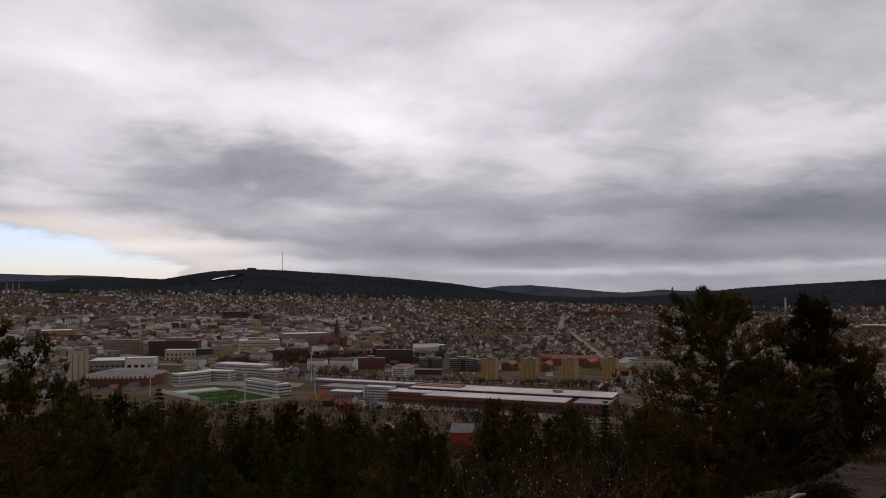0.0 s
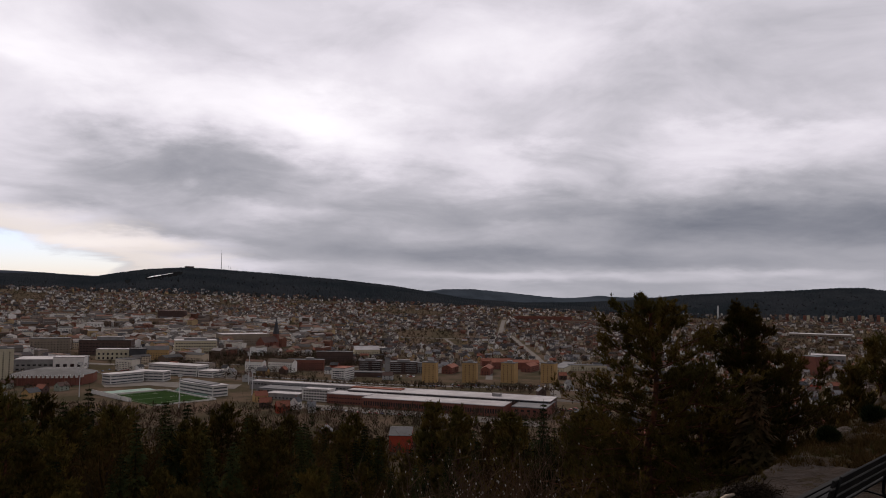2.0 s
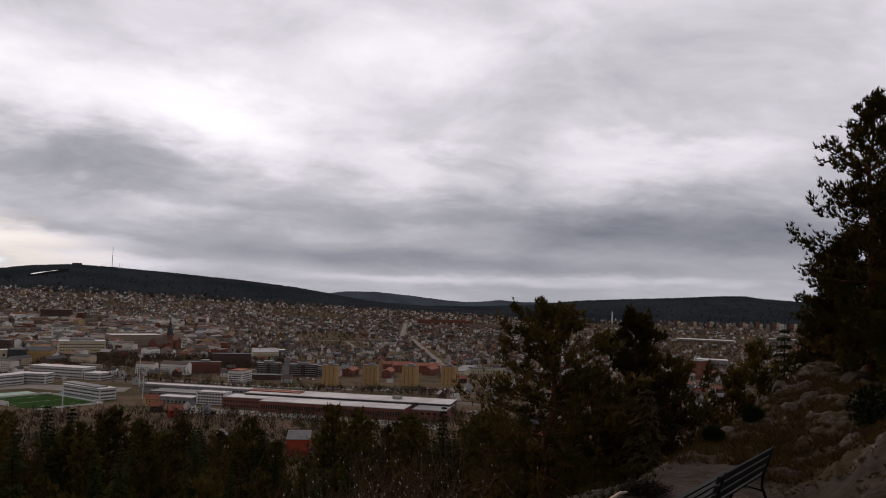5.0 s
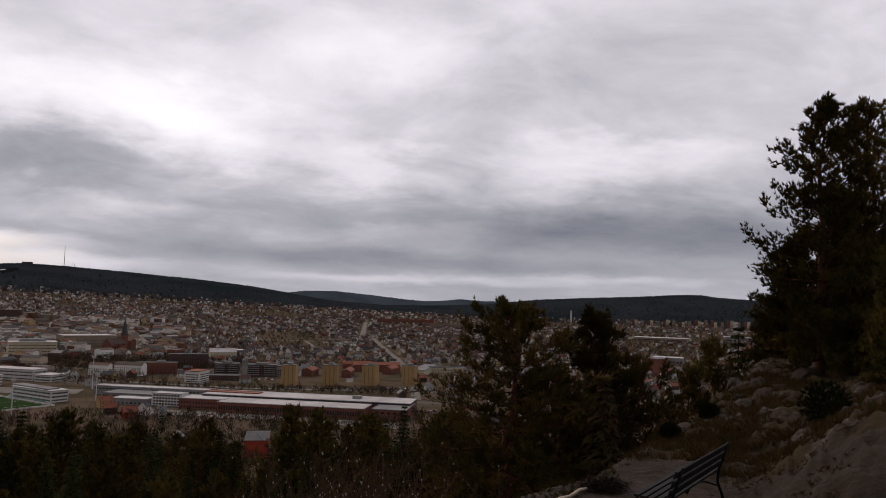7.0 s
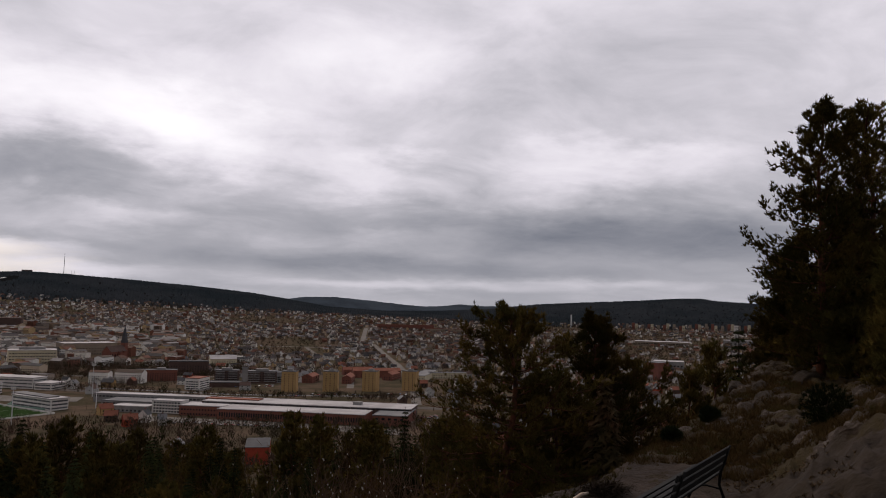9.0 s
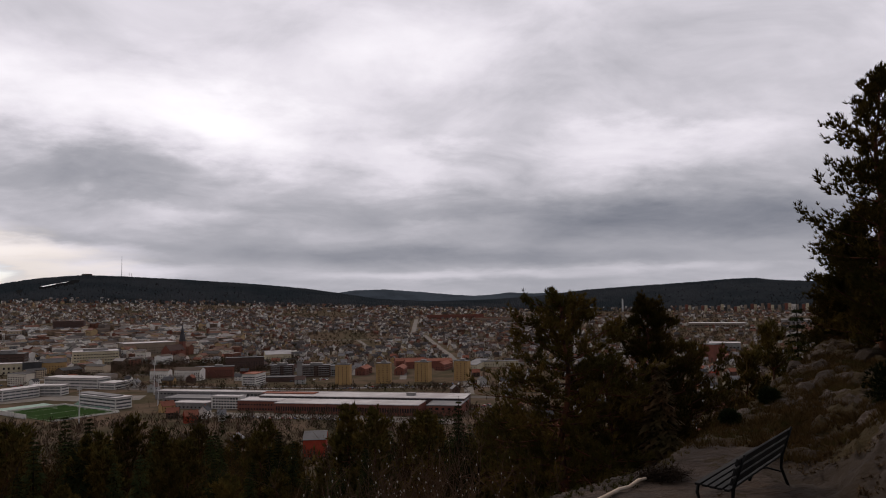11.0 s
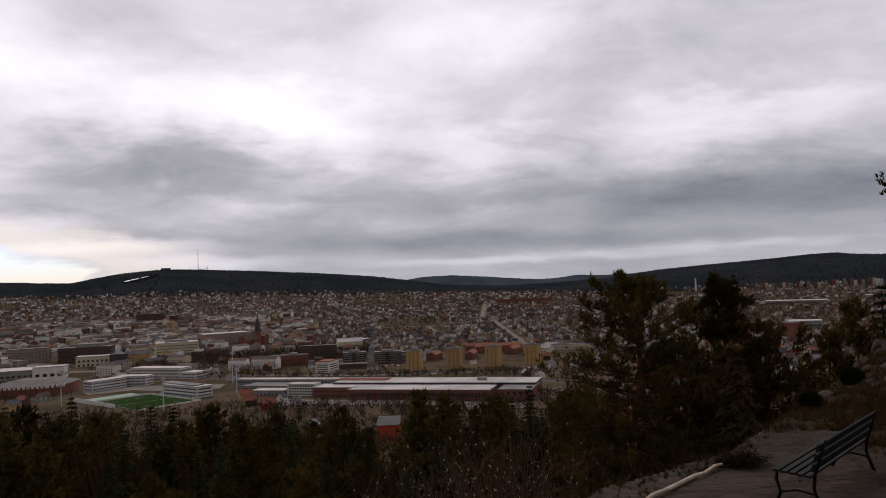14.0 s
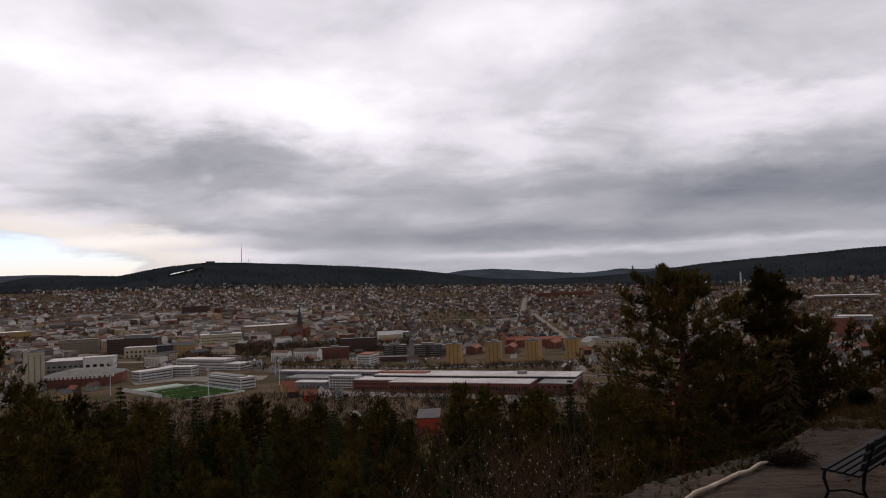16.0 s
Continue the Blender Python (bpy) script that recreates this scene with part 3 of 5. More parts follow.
# red school and roofs behind the towers
for x, y, w, d, h, yw in ((110, 1180, 40, 16, 9, 70), (165, 1170, 46, 14, 9, 75), (215, 1245, 78, 16, 11, 2), (240, 1215, 40, 16, 9, 60), (190, 1290, 50, 14, 9, 4)):
    pitched_block("school_wing", "long brick school wing with red tiled roof", "school", x, y, w, d, h, 4, yw, BRICK, ROOF_TILE, 2, 10, "fl", end_bays=3, group="school wings")
flat_block("glass_hall", "blue-grey glazed hall with curved dark roof", "hall", 55, 1170, 26, 30, 14, 0, METAL, ROOF_DARK, 3, 7, 2.4, 2.0)
flat_block("terrace_block", "long cream terrace with flat roof", "apartment block", 268, 1180, 22, 120, 9, -24, CREAM, ROOF_GREY, 2, 4, 1.6, 1.4, "fl", 22)
flat_block("terrace_block", "low yellow terrace with flat roof", "apartment block", 330, 1230, 62, 14, 9, -6, CREAM, ROOF_GREY, 2, 14, 1.6, 1.4)

# red hall under the slope
pitched_block("red_hall", "red boarded hall with dark gabled roof", "hall", 14, 588, 17, 40, 12.5, 3, -4, RED, ROOF_DARK)

# stadium: turf, boundary, stands and floodlights
PX, PY, PYAW = -246, 880, -46.0
STADIUM = pose(PX, PY, 0, 0, 0, PYAW)
s = Shape()
s.box(-53, 53, -36, 36, -0.5, 0.15)
tagged(part("football_pitch", s, TURF, at=STADIUM), "green artificial turf football pitch with white lines", "pitch")
s = Shape()
for a in ((-50, 50, -33, -32.85), (-50, 50, 32.85, 33), (-50, -49.85, -33, 33), (49.85, 50, -33, 33), (-0.08, 0.08, -33, 33), (-50, -34, -18, -17.85), (-50, -34, 17.85, 18), (-34, -33.85, -18, 18), (34, 50, -18, -17.85), (34, 50, 17.85, 18), (33.85, 34, -18, 18)):
    s.box(*a, 0.15, 0.19)
part("line_marking", s, WHITE, bpy.data.objects["football_pitch"], "white painted pitch lines")
board = thing("perimeter_board", STADIUM, "white advertising boards round the pitch", "boards")
for a in ((-54, 54, 36.4, 36.8), (-54.4, -54, -36, 36), (54, 54.4, -36, 36)):
    s = Shape()
    s.box(*a, 0, 1.6)
    part("board", s, WHITE, board)
fence = thing("stadium_wall", STADIUM, "tall white sheet fence along the near side of the stadium", "fence")
for i in range(12):
    s = Shape()
    s.box(-82 + 8 * i, -74.4 + 8 * i, -40, -39.6, 0, 4.5)
    part("panel", s, WHITE, fence)
pen = Shape()
pen.box(-86, -56, -36, 30, 0, 0.3)
tagged(part("training_pitch", pen, COPPER, at=STADIUM), "small blue-green practice court beside the pitch", "pitch")
stand = thing("grandstand", STADIUM, "grandstand with green seats under a flat roof", "grandstand")
for k in range(8):
    s = Shape()
    s.box(-44, 24, 42 + 1.7 * k, 43.7 + 1.7 * k, 0, 1.2 + 0.8 * k)
    part("seat_step", s, COPPER, stand, "green seat step")
s = Shape()
s.box(-44, 24, 46, 60, 13, 13.7)
part("roof", s, ROOF_GREY, stand)
s = Shape()
s.box(-44, 24, 56, 60, 0, 13)
part("rear_wall", s, BROWN, stand)


def banded(name, label, m, length, depth, floors, fh=3.6):
    """A white office building with continuous window bands and a flat pale roof."""
    b = thing(name, m, label, "office")
    s = Shape()
    s.box(-length / 2, length / 2, -depth / 2, depth / 2, -1, floors * fh + 1)
    part("wall", s, WHITE, b)
    for k in range(floors):
        n = max(3, int(length / 7))
        for i in range(n):
            u0 = -length / 2 + 1 + (length - 2) * i / n
            s = Shape()
            s.box(u0 + 0.25, u0 + (length - 2) / n - 0.25, -depth / 2 - 0.1, -depth / 2 + 0.2, k * fh + 1.4, k * fh + 3.0)
            part("window", s, GREY_PANE, b)
        s = Shape()
        s.box(-length / 2 - 0.1, -length / 2 + 0.3, -depth / 2 + 1, depth / 2 - 1, k * fh + 1.4, k * fh + 3.0)
        part("window", s, GREY_PANE, b)
        s = Shape()
        s.box(length / 2 - 0.3, length / 2 + 0.1, -depth / 2 + 1, depth / 2 - 1, k * fh + 1.4, k * fh + 3.0)
        part("window", s, GREY_PANE, b)
    s = Shape()
    s.box(-length / 2 - 0.8, length / 2 + 0.8, -depth / 2 - 0.8, depth / 2 + 0.8, floors * fh + 1, floors * fh + 1.8)
    part("roof", s, ROOF_PALE, b)
    return b


banded("stadium_office", "white office wing with window bands beside the stadium", pose(-332, 1020, 0, 0, 0, 52), 48, 18, 3)
banded("stadium_office", "white office wing with window bands behind the stadium", pose(-304, 1048, 0, 0, 0, -14), 42, 18, 3)
banded("stadium_office", "curved white office end with window bands by the pitch", pose(-208, 918, 0, 0, 0, -44), 68, 20, 3)
banded("school_building", "long white school with a stepped pale roof", pose(-290, 1124, 0, 0, 0, -25), 84, 26, 3, 4.2)
banded("school_building", "lower white school wing with pale roof", pose(-238, 1098, 0, 0, 0, -25), 24, 28, 2)


def floodlight(x, y, h):
    f = thing("floodlight_mast", pose(x, y, z_at(x, y)), "slender pale floodlight mast over the stadium", "light mast", "stadium floodlights")
    s = Shape()
    s.tube([(0, 0, 0), (0, 0, h)], [0.55, 0.3], 8)
    part("pole", s, PALE_METAL, f)
    s = Shape()
    s.box(-2.2, 2.2, -0.3, 0.3, h - 3.2, h)
    rack = part("lamp_frame", s, METAL, f)
    for i in range(3):
        for k in range(2):
            s = Shape()
            s.box(-1.9 + 1.35 * i, -0.8 + 1.35 * i, -0.55, -0.3, h - 2.9 + 1.4 * k, h - 1.8 + 1.4 * k)
            part("lamp", s, WHITE, rack)


for x, y, h in ((-202, 790, 36), (-333, 880, 38), (-150, 906, 30), (-172, 1010, 40)):
    floodlight(x, y, h)

# brick arena with its grey hipped roof and white gablets
arena = thing("sports_arena", pose(-414, 1012, 0, 0, 0, 5) @ Matrix.Diagonal((1, 1, 0.7, 1)), "red brick arena with large grey roof and white gablets", "arena")
s = Shape()
ring = [(-42, -34), (-20, -36), (22, -36), (40, -26), (46, 0), (42, 34), (-40, 36), (-48, 0)]
s.solid([(x, y, -2) for x, y in ring] + [(x, y, 17) for x, y in ring], [(i, (i + 1) % 8, 8 + (i + 1) % 8, 8 + i) for i in range(8)] + [tuple(range(8, 16))])
part("wall", s, BRICK, arena)
s = Shape()
s.solid([(x * 1.02, y * 1.02, 17) for x, y in ring] + [(x * 0.45, y * 0.4 + 6, 25) for x, y in ring], [(i, (i + 1) % 8, 8 + (i + 1) % 8, 8 + i) for i in range(8)] + [tuple(range(8, 16)), tuple(reversed(range(8)))])
part("roof", s, ROOF_DARK, arena)
for i in range(16):
    u = -38 + 5.2 * i
    s = Shape()
    y0 = -36.6 if u < 24 else -36.6 + (u - 24) * 0.62
    s.house_body(u - 1.5, u + 1.5, y0 - 0.6, y0 + 3, 17.4, 1.6, 13.5)
    part("gablet", s, WHITE, arena, "white gablet")
for i in range(18):
    u = -40 + 4.6 * i
    y0 = -36.8 if u < 22 else -36.6 + (u - 22) * 0.6
    s = Shape()
    s.box(u - 0.5, u + 0.5, y0 - 0.3, y0 + 0.8, 0, 13)
    part("pilaster", s, BRICK, arena)
flat_block("apartment_tower", "beige tower block with balcony strips", "apartment tower", -486, 1030, 24, 20, 40, 28, CREAM, ROOF_GREY, 12, 3, 1.6, 1.5, "fr", 4, lift=(0, 0, 8, 6, 3))
flat_block("car_park", "pale long shopping centre with parking roof", "shop", -480, 1150, 90, 60, 16, 12, GREY, ROOF_PALE, 2, 12, 4, 2.4, "fr", 5, floor_h=6)
flat_block("shop_block", "white glazed shop hall with dark corner tower", "shop", -440, 1120, 40, 30, 22, 12, WHITE, ROOF_PALE, 2, 4, 5, 4, "fr", 3, floor_h=8)
flat_block("dark_block", "dark brown stepped office with pale bands", "office", -500, 1430, 88, 40, 26, 8, BROWN, ROOF_DARK, 5, 16, 3.4, 1.5, "fr", 8, floor_h=4.5, lift=(6, 0, 44, 22, 6))
flat_block("dark_block", "brown flat-roofed office block", "office", -600, 1440, 66, 36, 26, 18, TAN, ROOF_DARK, 5, 12, 2, 1.6, "fr", 8, floor_h=4.5)
flat_block("cream_block", "large cream office block with rounded corner and pale roof", "office", -342, 1440, 74, 46, 27, 16, CREAM, ROOF_PALE, 5, 16, 2.6, 1.8, "fr", 9, floor_h=5, lift=(0, 6, 40, 18, 4))
flat_block("pale_hall", "long hall with a pale curved roof edge", "hall", -290, 1660, 100, 56, 22, 26, TAN, ROOF_PALE, 3, 18, 2, 1.6, floor_h=5)
flat_block("shop_block", "cream shop block of two tall storeys", "shop", -452, 1340, 60, 26, 17, 6, CREAM, ROOF_PALE, 2, 8, 3, 3.5, floor_h=7)
pitched_block("town_house", "yellow rendered town house with grey roof", "house", -385, 1345, 40, 22, 17, 6, 14, OCHRE, ROOF_DARK, 4, 9)
flat_block("shop_block", "dark grey shop block with flat roof", "shop", -412, 1330, 26, 26, 19, 6, ROOF_DARK, ROOF_DARK, 2, 3, 3, 2)
flat_block("brick_row", "long red-roofed brick row", "apartment block", 520, 2480, 190, 20, 16, 4, BRICK, ROOF_TILE, 3, 30, 2, 1.6, floor_h=4)
flat_block("brick_row", "long red brick row of flats", "apartment block", 640, 2380, 170, 20, 14, -8, TAN, ROOF_TILE, 3, 30, 2, 1.6, floor_h=4)
flat_block("brick_block", "plain red brick block beyond the slope", "warehouse", 705, 1195, 30, 30, 30, 24, BRICK, ROOF_GREY)
flat_block("warehouse", "long pale flat-roofed warehouse", "warehouse", 1150, 1960, 150, 70, 12, -30, TAN, ROOF_PALE, 1, 20, 5, 3, sill=5)
flat_block("warehouse", "pale low warehouse with dark doors", "warehouse", 1420, 1930, 150, 60, 14, -34, GREY, ROOF_PALE, 1, 12, 6, 4, sill=3)
flat_block("warehouse", "pale sheet-roofed depot beyond the woods", "warehouse", 850, 1420, 60, 50, 13, -30, GREY, ROOF_PALE, 1, 8, 4, 3, sill=3)
flat_block("white_roof_shop", "low shop with a bright white roof", "shop", -14, 1560, 34, 20, 9, 0, GREY, WHITE)
flat_block("theatre", "dark maroon domed hall", "theatre", -560, 2080, 70, 60, 30, 10, BROWN, BROWN)
flat_block("pale_shop", "pale shop hall near the rails", "shop", -735, 1400, 120, 50, 12, 20, WHITE, ROOF_PALE, 1, 14, 4, 3, sill=3)
flat_block("tile_shop", "shop with orange wall and white roof", "shop", -820, 1650, 70, 40, 20, 30, OCHRE, WHITE, 2, 12, 3, 2.5, floor_h=7)
# church
church = thing("brick_church", pose(-232, 1580, z_at(-232, 1580), 0, 0, 62) @ Matrix.Diagonal((0.9, 0.9, 0.9, 1)), "red brick church with a tall dark pointed spire", "church")
s = Shape()
s.house_body(-30, 22, -11, 11, 17, 12)
part("nave", s, BRICK, church)
s = Shape()
s.gable(-30, 22, -11, 11, 17.05, 12)
part("roof", s, BROWN, church)
s = Shape()
s.house_body(-8, 8, -18, 18, 15, 9)
part("transept", s, BRICK, church)
s = Shape()
s.box(22.5, 32.5, -5, 5, -2, 34)
tower = part("tower", s, BRICK, church)
s = Shape()
s.solid([(22.2, -5.3, 34), (32.8, -5.3, 34), (32.8, 5.3, 34), (22.2, 5.3, 34), (27.5, 0, 72)], [(0, 1, 4), (1, 2, 4), (2, 3, 4), (3, 0, 4), (3, 2, 1, 0)])
part("spire", s, ROOF_DARK, tower, "dark slate spire")
for i in range(6):
    s = Shape()
    s.box(-26 + 8 * i, -23 + 8 * i, -11.3, -10.8, 4, 13)
    part("window", s, GLASS, church)
# far chimney, masts
TALL = 94 - z_at(1216, 2731)
ch = thing("power_chimney", pose(1216, 2731, z_at(1216, 2731)), "tall pale concrete chimney before the hills", "chimney")
s = Shape()
s.tube([(0, 0, -4), (0, 0, TALL / 2), (0, 0, TALL)], [3.6, 3.0, 2.6], 12)
part("shaft", s, PALE_METAL, ch)
s = Shape()
s.tube([(0, 0, TALL), (0, 0, TALL + 3)], [2.9, 2.9], 12)
part("cap", s, GREY, ch)
for az, r, h, w in ((-11.83, 4195, 112, 1.8), (-11.35, 4195, 34, 1.2), (-11.2, 4195, 30, 1.2)):
    x, y = polar(az, r)
    m = thing("radio_mast", pose(x, y, z_at(x, y)), "thin grey radio mast on the wooded hilltop", "mast", "hilltop masts")
    s = Shape()
    s.tube([(0, 0, -3), (0, 0, h * 0.6), (0, 0, h)], [w, w * 0.7, w * 0.35], 6)
    part("shaft", s, METAL, m)
hx, hy = polar(-14.0, 4190)
hut = flat_block("hill_lodge", "low flat lodge on the hilltop", "lodge", hx, hy, 46, 20, 16, 14, BROWN, ROOF_DARK)
for az in (-29.6, -29.25, -28.9):
    x, y = polar(az, 2900)
    st = thing("factory_stack", pose(x, y, z_at(x, y)), "thin dark factory stack far off", "chimney", "factory stacks")
    s = Shape()
    s.tube([(0, 0, -3), (0, 0, 42)], [3, 2.2], 8)
    part("shaft", s, GREY, st)
# far rows of flats at the foot of the hill
for i in range(26):
    az = 28.0 + 0.36 * i + 0.08 * math.sin(i * 2.1)
    x, y = polar(az, 2950 + 30 * math.sin(i))
    flat_block("far_flats", "narrow brown and pale slab of flats below the wooded hill", "apartment tower", x, y, 10, 12, 24 + 5 * (i > 12) + 3 * math.sin(i * 1.7), -az, (TAN, BRICK, CREAM)[i % 3], ROOF_GREY, 4, 2, 2.2, 1.8, group="row of far flats", floor_h=4)
x, y = polar(35.4, 2700)
flat_block("far_tower", "pale tower block far off below the hill", "apartment tower", x, y, 16, 14, 42, -35, WHITE, ROOF_GREY, 9, 3, 2.4, 1.8, floor_h=4.2)
# hills across the fjord; aerial haze is mixed into their pale colour
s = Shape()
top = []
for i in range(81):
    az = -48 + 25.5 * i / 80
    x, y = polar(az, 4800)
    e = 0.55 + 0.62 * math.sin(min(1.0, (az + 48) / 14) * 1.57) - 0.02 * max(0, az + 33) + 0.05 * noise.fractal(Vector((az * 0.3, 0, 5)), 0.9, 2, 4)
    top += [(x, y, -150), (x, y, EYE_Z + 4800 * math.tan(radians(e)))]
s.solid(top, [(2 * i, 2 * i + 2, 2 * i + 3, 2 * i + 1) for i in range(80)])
tagged(part("backdrop", s, surface("hazy_hill", (0.20, 0.22, 0.26), 1.0, vary=0.06, scale=0.002, bump=0, specular=0.0)), "hills across the fjord, haze put into their pale colour", "hills", kind="structure")
# the farther ridge that closes the valley; its blue-grey colour stands in for haze
s = Shape()
rows_of = []
for i in range(141):
    az = 1.0 + 24.0 * i / 140
    e = float(np.interp(az, [1, 3.2, 4.3, 6.4, 8.9, 11.5, 13.1, 14.4, 15.8, 17.3, 21, 25], [-0.2, 0.22, 0.38, 0.42, 0.24, -0.02, -0.12, -0.06, 0.10, 0.0, 0.05, 0.1]))
    e += 0.022 * noise.fractal(Vector((az * 1.9, 0, 8)), 0.7, 2.2, 5) + 0.008 * math.sin(i * 2.7)
    for r, el in ((4350, -1.3), (4550, -0.5 + 0.5 * e), (4750, e - 0.12), (4850, e), (4900, -0.8)):
        x, y = polar(az, r)
        rows_of.append((x, y, EYE_Z + r * math.tan(radians(el)) + (4 * noise.fractal(Vector((x * 0.01, y * 0.01, 2)), 0.8, 2, 3) if el > -1.2 and r < 4800 else 0)))
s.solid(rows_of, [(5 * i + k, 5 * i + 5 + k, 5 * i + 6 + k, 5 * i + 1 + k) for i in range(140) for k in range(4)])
tagged(part("backdrop", s, surface("hazed_ridge", (0.048, 0.060, 0.074), 1.0, vary=0.25, scale=0.006, bump=0, fine=0.05, specular=0.0), smooth=True), "wooded ridge closing the valley, haze put into its blue-grey colour", "hills", kind="structure")
# ski slope snow
for k, (az, el, w, h) in enumerate(((-16.2, 0.90, 1.0, 0.09), (-16.5, 0.83, 0.5, 0.09), (-15.4, 1.06, 0.6, 0.05), (-18.0, 0.78, 0.22, 0.11))):
    s = Shape()
    n = 14
    top, low = [], []
    for i in range(n + 1):
        a = az - w / 2 + w * i / n
        e0 = el + 0.42 * (a - az) * 0.45
        hh = h * math.sin(math.pi * (i + 0.6) / (n + 1.2)) * (0.7 + 0.3 * math.sin(i * 1.9 + k))
        for lst, e1 in ((top, e0 + hh / 2), (low, e0 - hh / 2)):
            lst.append(e1)
    pts = []
    for i in range(n + 1):
        a = az - w / 2 + w * i / n
        for e1 in (low[i], top[i]):
            r = 3000.0
            while r < 4190:
                x, y = polar(a, r)
                if z_at(x, y) > EYE_Z + r * math.tan(radians(e1)):
                    break
                r += 6
            x, y = polar(a, r - 10)
            pts.append((x, y, EYE_Z + (r - 10) * math.tan(radians(e1)) + 1.5))
    s.solid(pts, [(2 * i, 2 * i + 2, 2 * i + 3, 2 * i + 1) for i in range(n)])
    tagged(part("snow_patch", s, SNOW), "melting snow strip on the ski slope", "snow", "ski slope snow", "stuff")

# ---- houses of the town ----
HOUSE_WALLS = [WHITE, CREAM, surface("pale_grey_boards", (0.42, 0.41, 0.39), 0.85, vary=0.12, scale=0.3, bump=0.1), OCHRE, RED, BROWN,
               surface("sage_boards", (0.30, 0.32, 0.26), 0.85, vary=0.12, scale=0.3, bump=0.1)]
HOUSE_ROOFS = [ROOF_DARK, ROOF_TILE, ROOF_GREY, BROWN]
BLOCKED = [(-60, 860, 215), (90, 790, 130), (-243, 900, 120), (-408, 1008, 62), (143, 1050, 110), (10, 1150, 70), (-330, 1060, 110), (-118, 1200, 40), (-62, 1090, 30),
           (190, 1230, 90), (-486, 1040, 30), (-470, 1160, 75), (-520, 1450, 95), (-342, 1460, 60), (-232, 1580, 62), (300, 1220, 70), (-180, 1330, 130), (14, 600, 30), (-290, 1690, 70), (-420, 1340, 60)]


# the middle lines of the streets: two ends and half the clear width
LANES = [(205, 905, 262, 1190, 14), (262, 1190, 300, 1500, 14), (300, 1500, 330, 1990, 13), (300, 1990, 390, 2500, 13), (150, 1090, 185, 1330, 11), (-50, 1060, -30, 1260, 11), (-260, 1275, -40, 1256, 12),
         (40, 1400, 330, 1370, 12), (-100, 1900, 560, 1850, 11), (235, 1500, 230, 1870, 9), (170, 1500, 150, 1870, 9), (-900, 1450, -560, 1290, 16), (-560, 1290, -250, 1215, 16)]


def free(x, y):
    """Whether a house or a garden tree may stand here."""
    for a, b, c, d, w in LANES:
        k = max(0.0, min(1.0, ((x - a) * (c - a) + (y - b) * (d - b)) / ((c - a) ** 2 + (d - b) ** 2)))
        if (x - a - k * (c - a)) ** 2 + (y - b - k * (d - b)) ** 2 < w * w:
            return False
    return all((x - a) ** 2 + (y - b) ** 2 > c * c for a, b, c in BLOCKED)


def house(wall, roof, l, d, h, rise, label):
    ob = thing("house", pose(0, 0, -500), label, "house", "houses of the near town")
    s = Shape()
    s.house_body(-l / 2, l / 2, -d / 2, d / 2, h, rise, -3)
    part("wall", s, wall, ob)
    s = Shape()
    s.gable(-l / 2, l / 2, -d / 2, d / 2, h + 0.05, rise, 0.5)
    part("roof", s, roof, ob)
    s = Shape()
    s.box(l * 0.15, l * 0.15 + 0.9, -0.5, 0.5, h + rise - 0.6, h + rise + 1.2)
    part("chimney", s, BRICK, ob)
    me = pane_mesh(1.3, 1.5, GLASS)
    for k in range(2):
        for i in range(2):
            part("window", me, GLASS, ob, at=pose(-l / 2 + l * (i + 0.5) / 2, -d / 2, 1.0 + 2.9 * k))
    part("window", me, GLASS, ob, at=pose(-l / 2, 0, 3.9, 0, 0, -90))
    part("window", me, GLASS, ob, at=pose(l / 2, 0, 3.9, 0, 0, 90))
    return ob


NAMES = ["white", "cream", "pale grey", "ochre yellow", "red", "brown", "sage green"]
ROOF_NAMES = ["dark slate", "red tiled", "grey", "brown"]
templates = []
for i in range(14):
    w, r = (0, 1, 2, 0, 5, 2, 6, 1, 0, 4, 2, 3, 0, 5)[i], (0, 2, 3, 0, 1, 0, 3, 1, 2, 0, 3, 0, 1, 2)[i]
    templates.append(house(HOUSE_WALLS[w], HOUSE_ROOFS[r], 11 + (i % 4) * 1.6, 8.5 + (i % 3), 6.0 + 0.4 * (i % 3), 3.6 + 0.4 * (i % 3), f"{NAMES[w]} wooden house with a {ROOF_NAMES[r]} gabled roof"))


def street_turn(x, y):
    """The grid of the streets turns from quarter to quarter."""
    return -20 + 24 * math.sin(x * 0.0022 + 0.7) + 18 * math.cos(y * 0.0017)


made = 0
used = []
tries = 0
while made < 235 and tries < 9000:
    tries += 1
    az, r = rng.uniform(-31, 33), rng.uniform(640, 1560)
    if r < 900 and not (-10 < az < -2 or az > 12):
        continue
    x, y = polar(az, r)
    if not free(x, y) or any((x - a) ** 2 + (y - b) ** 2 < 19 ** 2 for a, b in used):
        continue
    used.append((x, y))
    src = templates[made % 14]
    at = pose(x, y, z_at(x, y), 0, 0, street_turn(x, y) + (90 if rng.random() < 0.4 else 0))
    if made < 14:
        src.matrix_basis = at
    else:
        copy_thing(src, at)
    made += 1
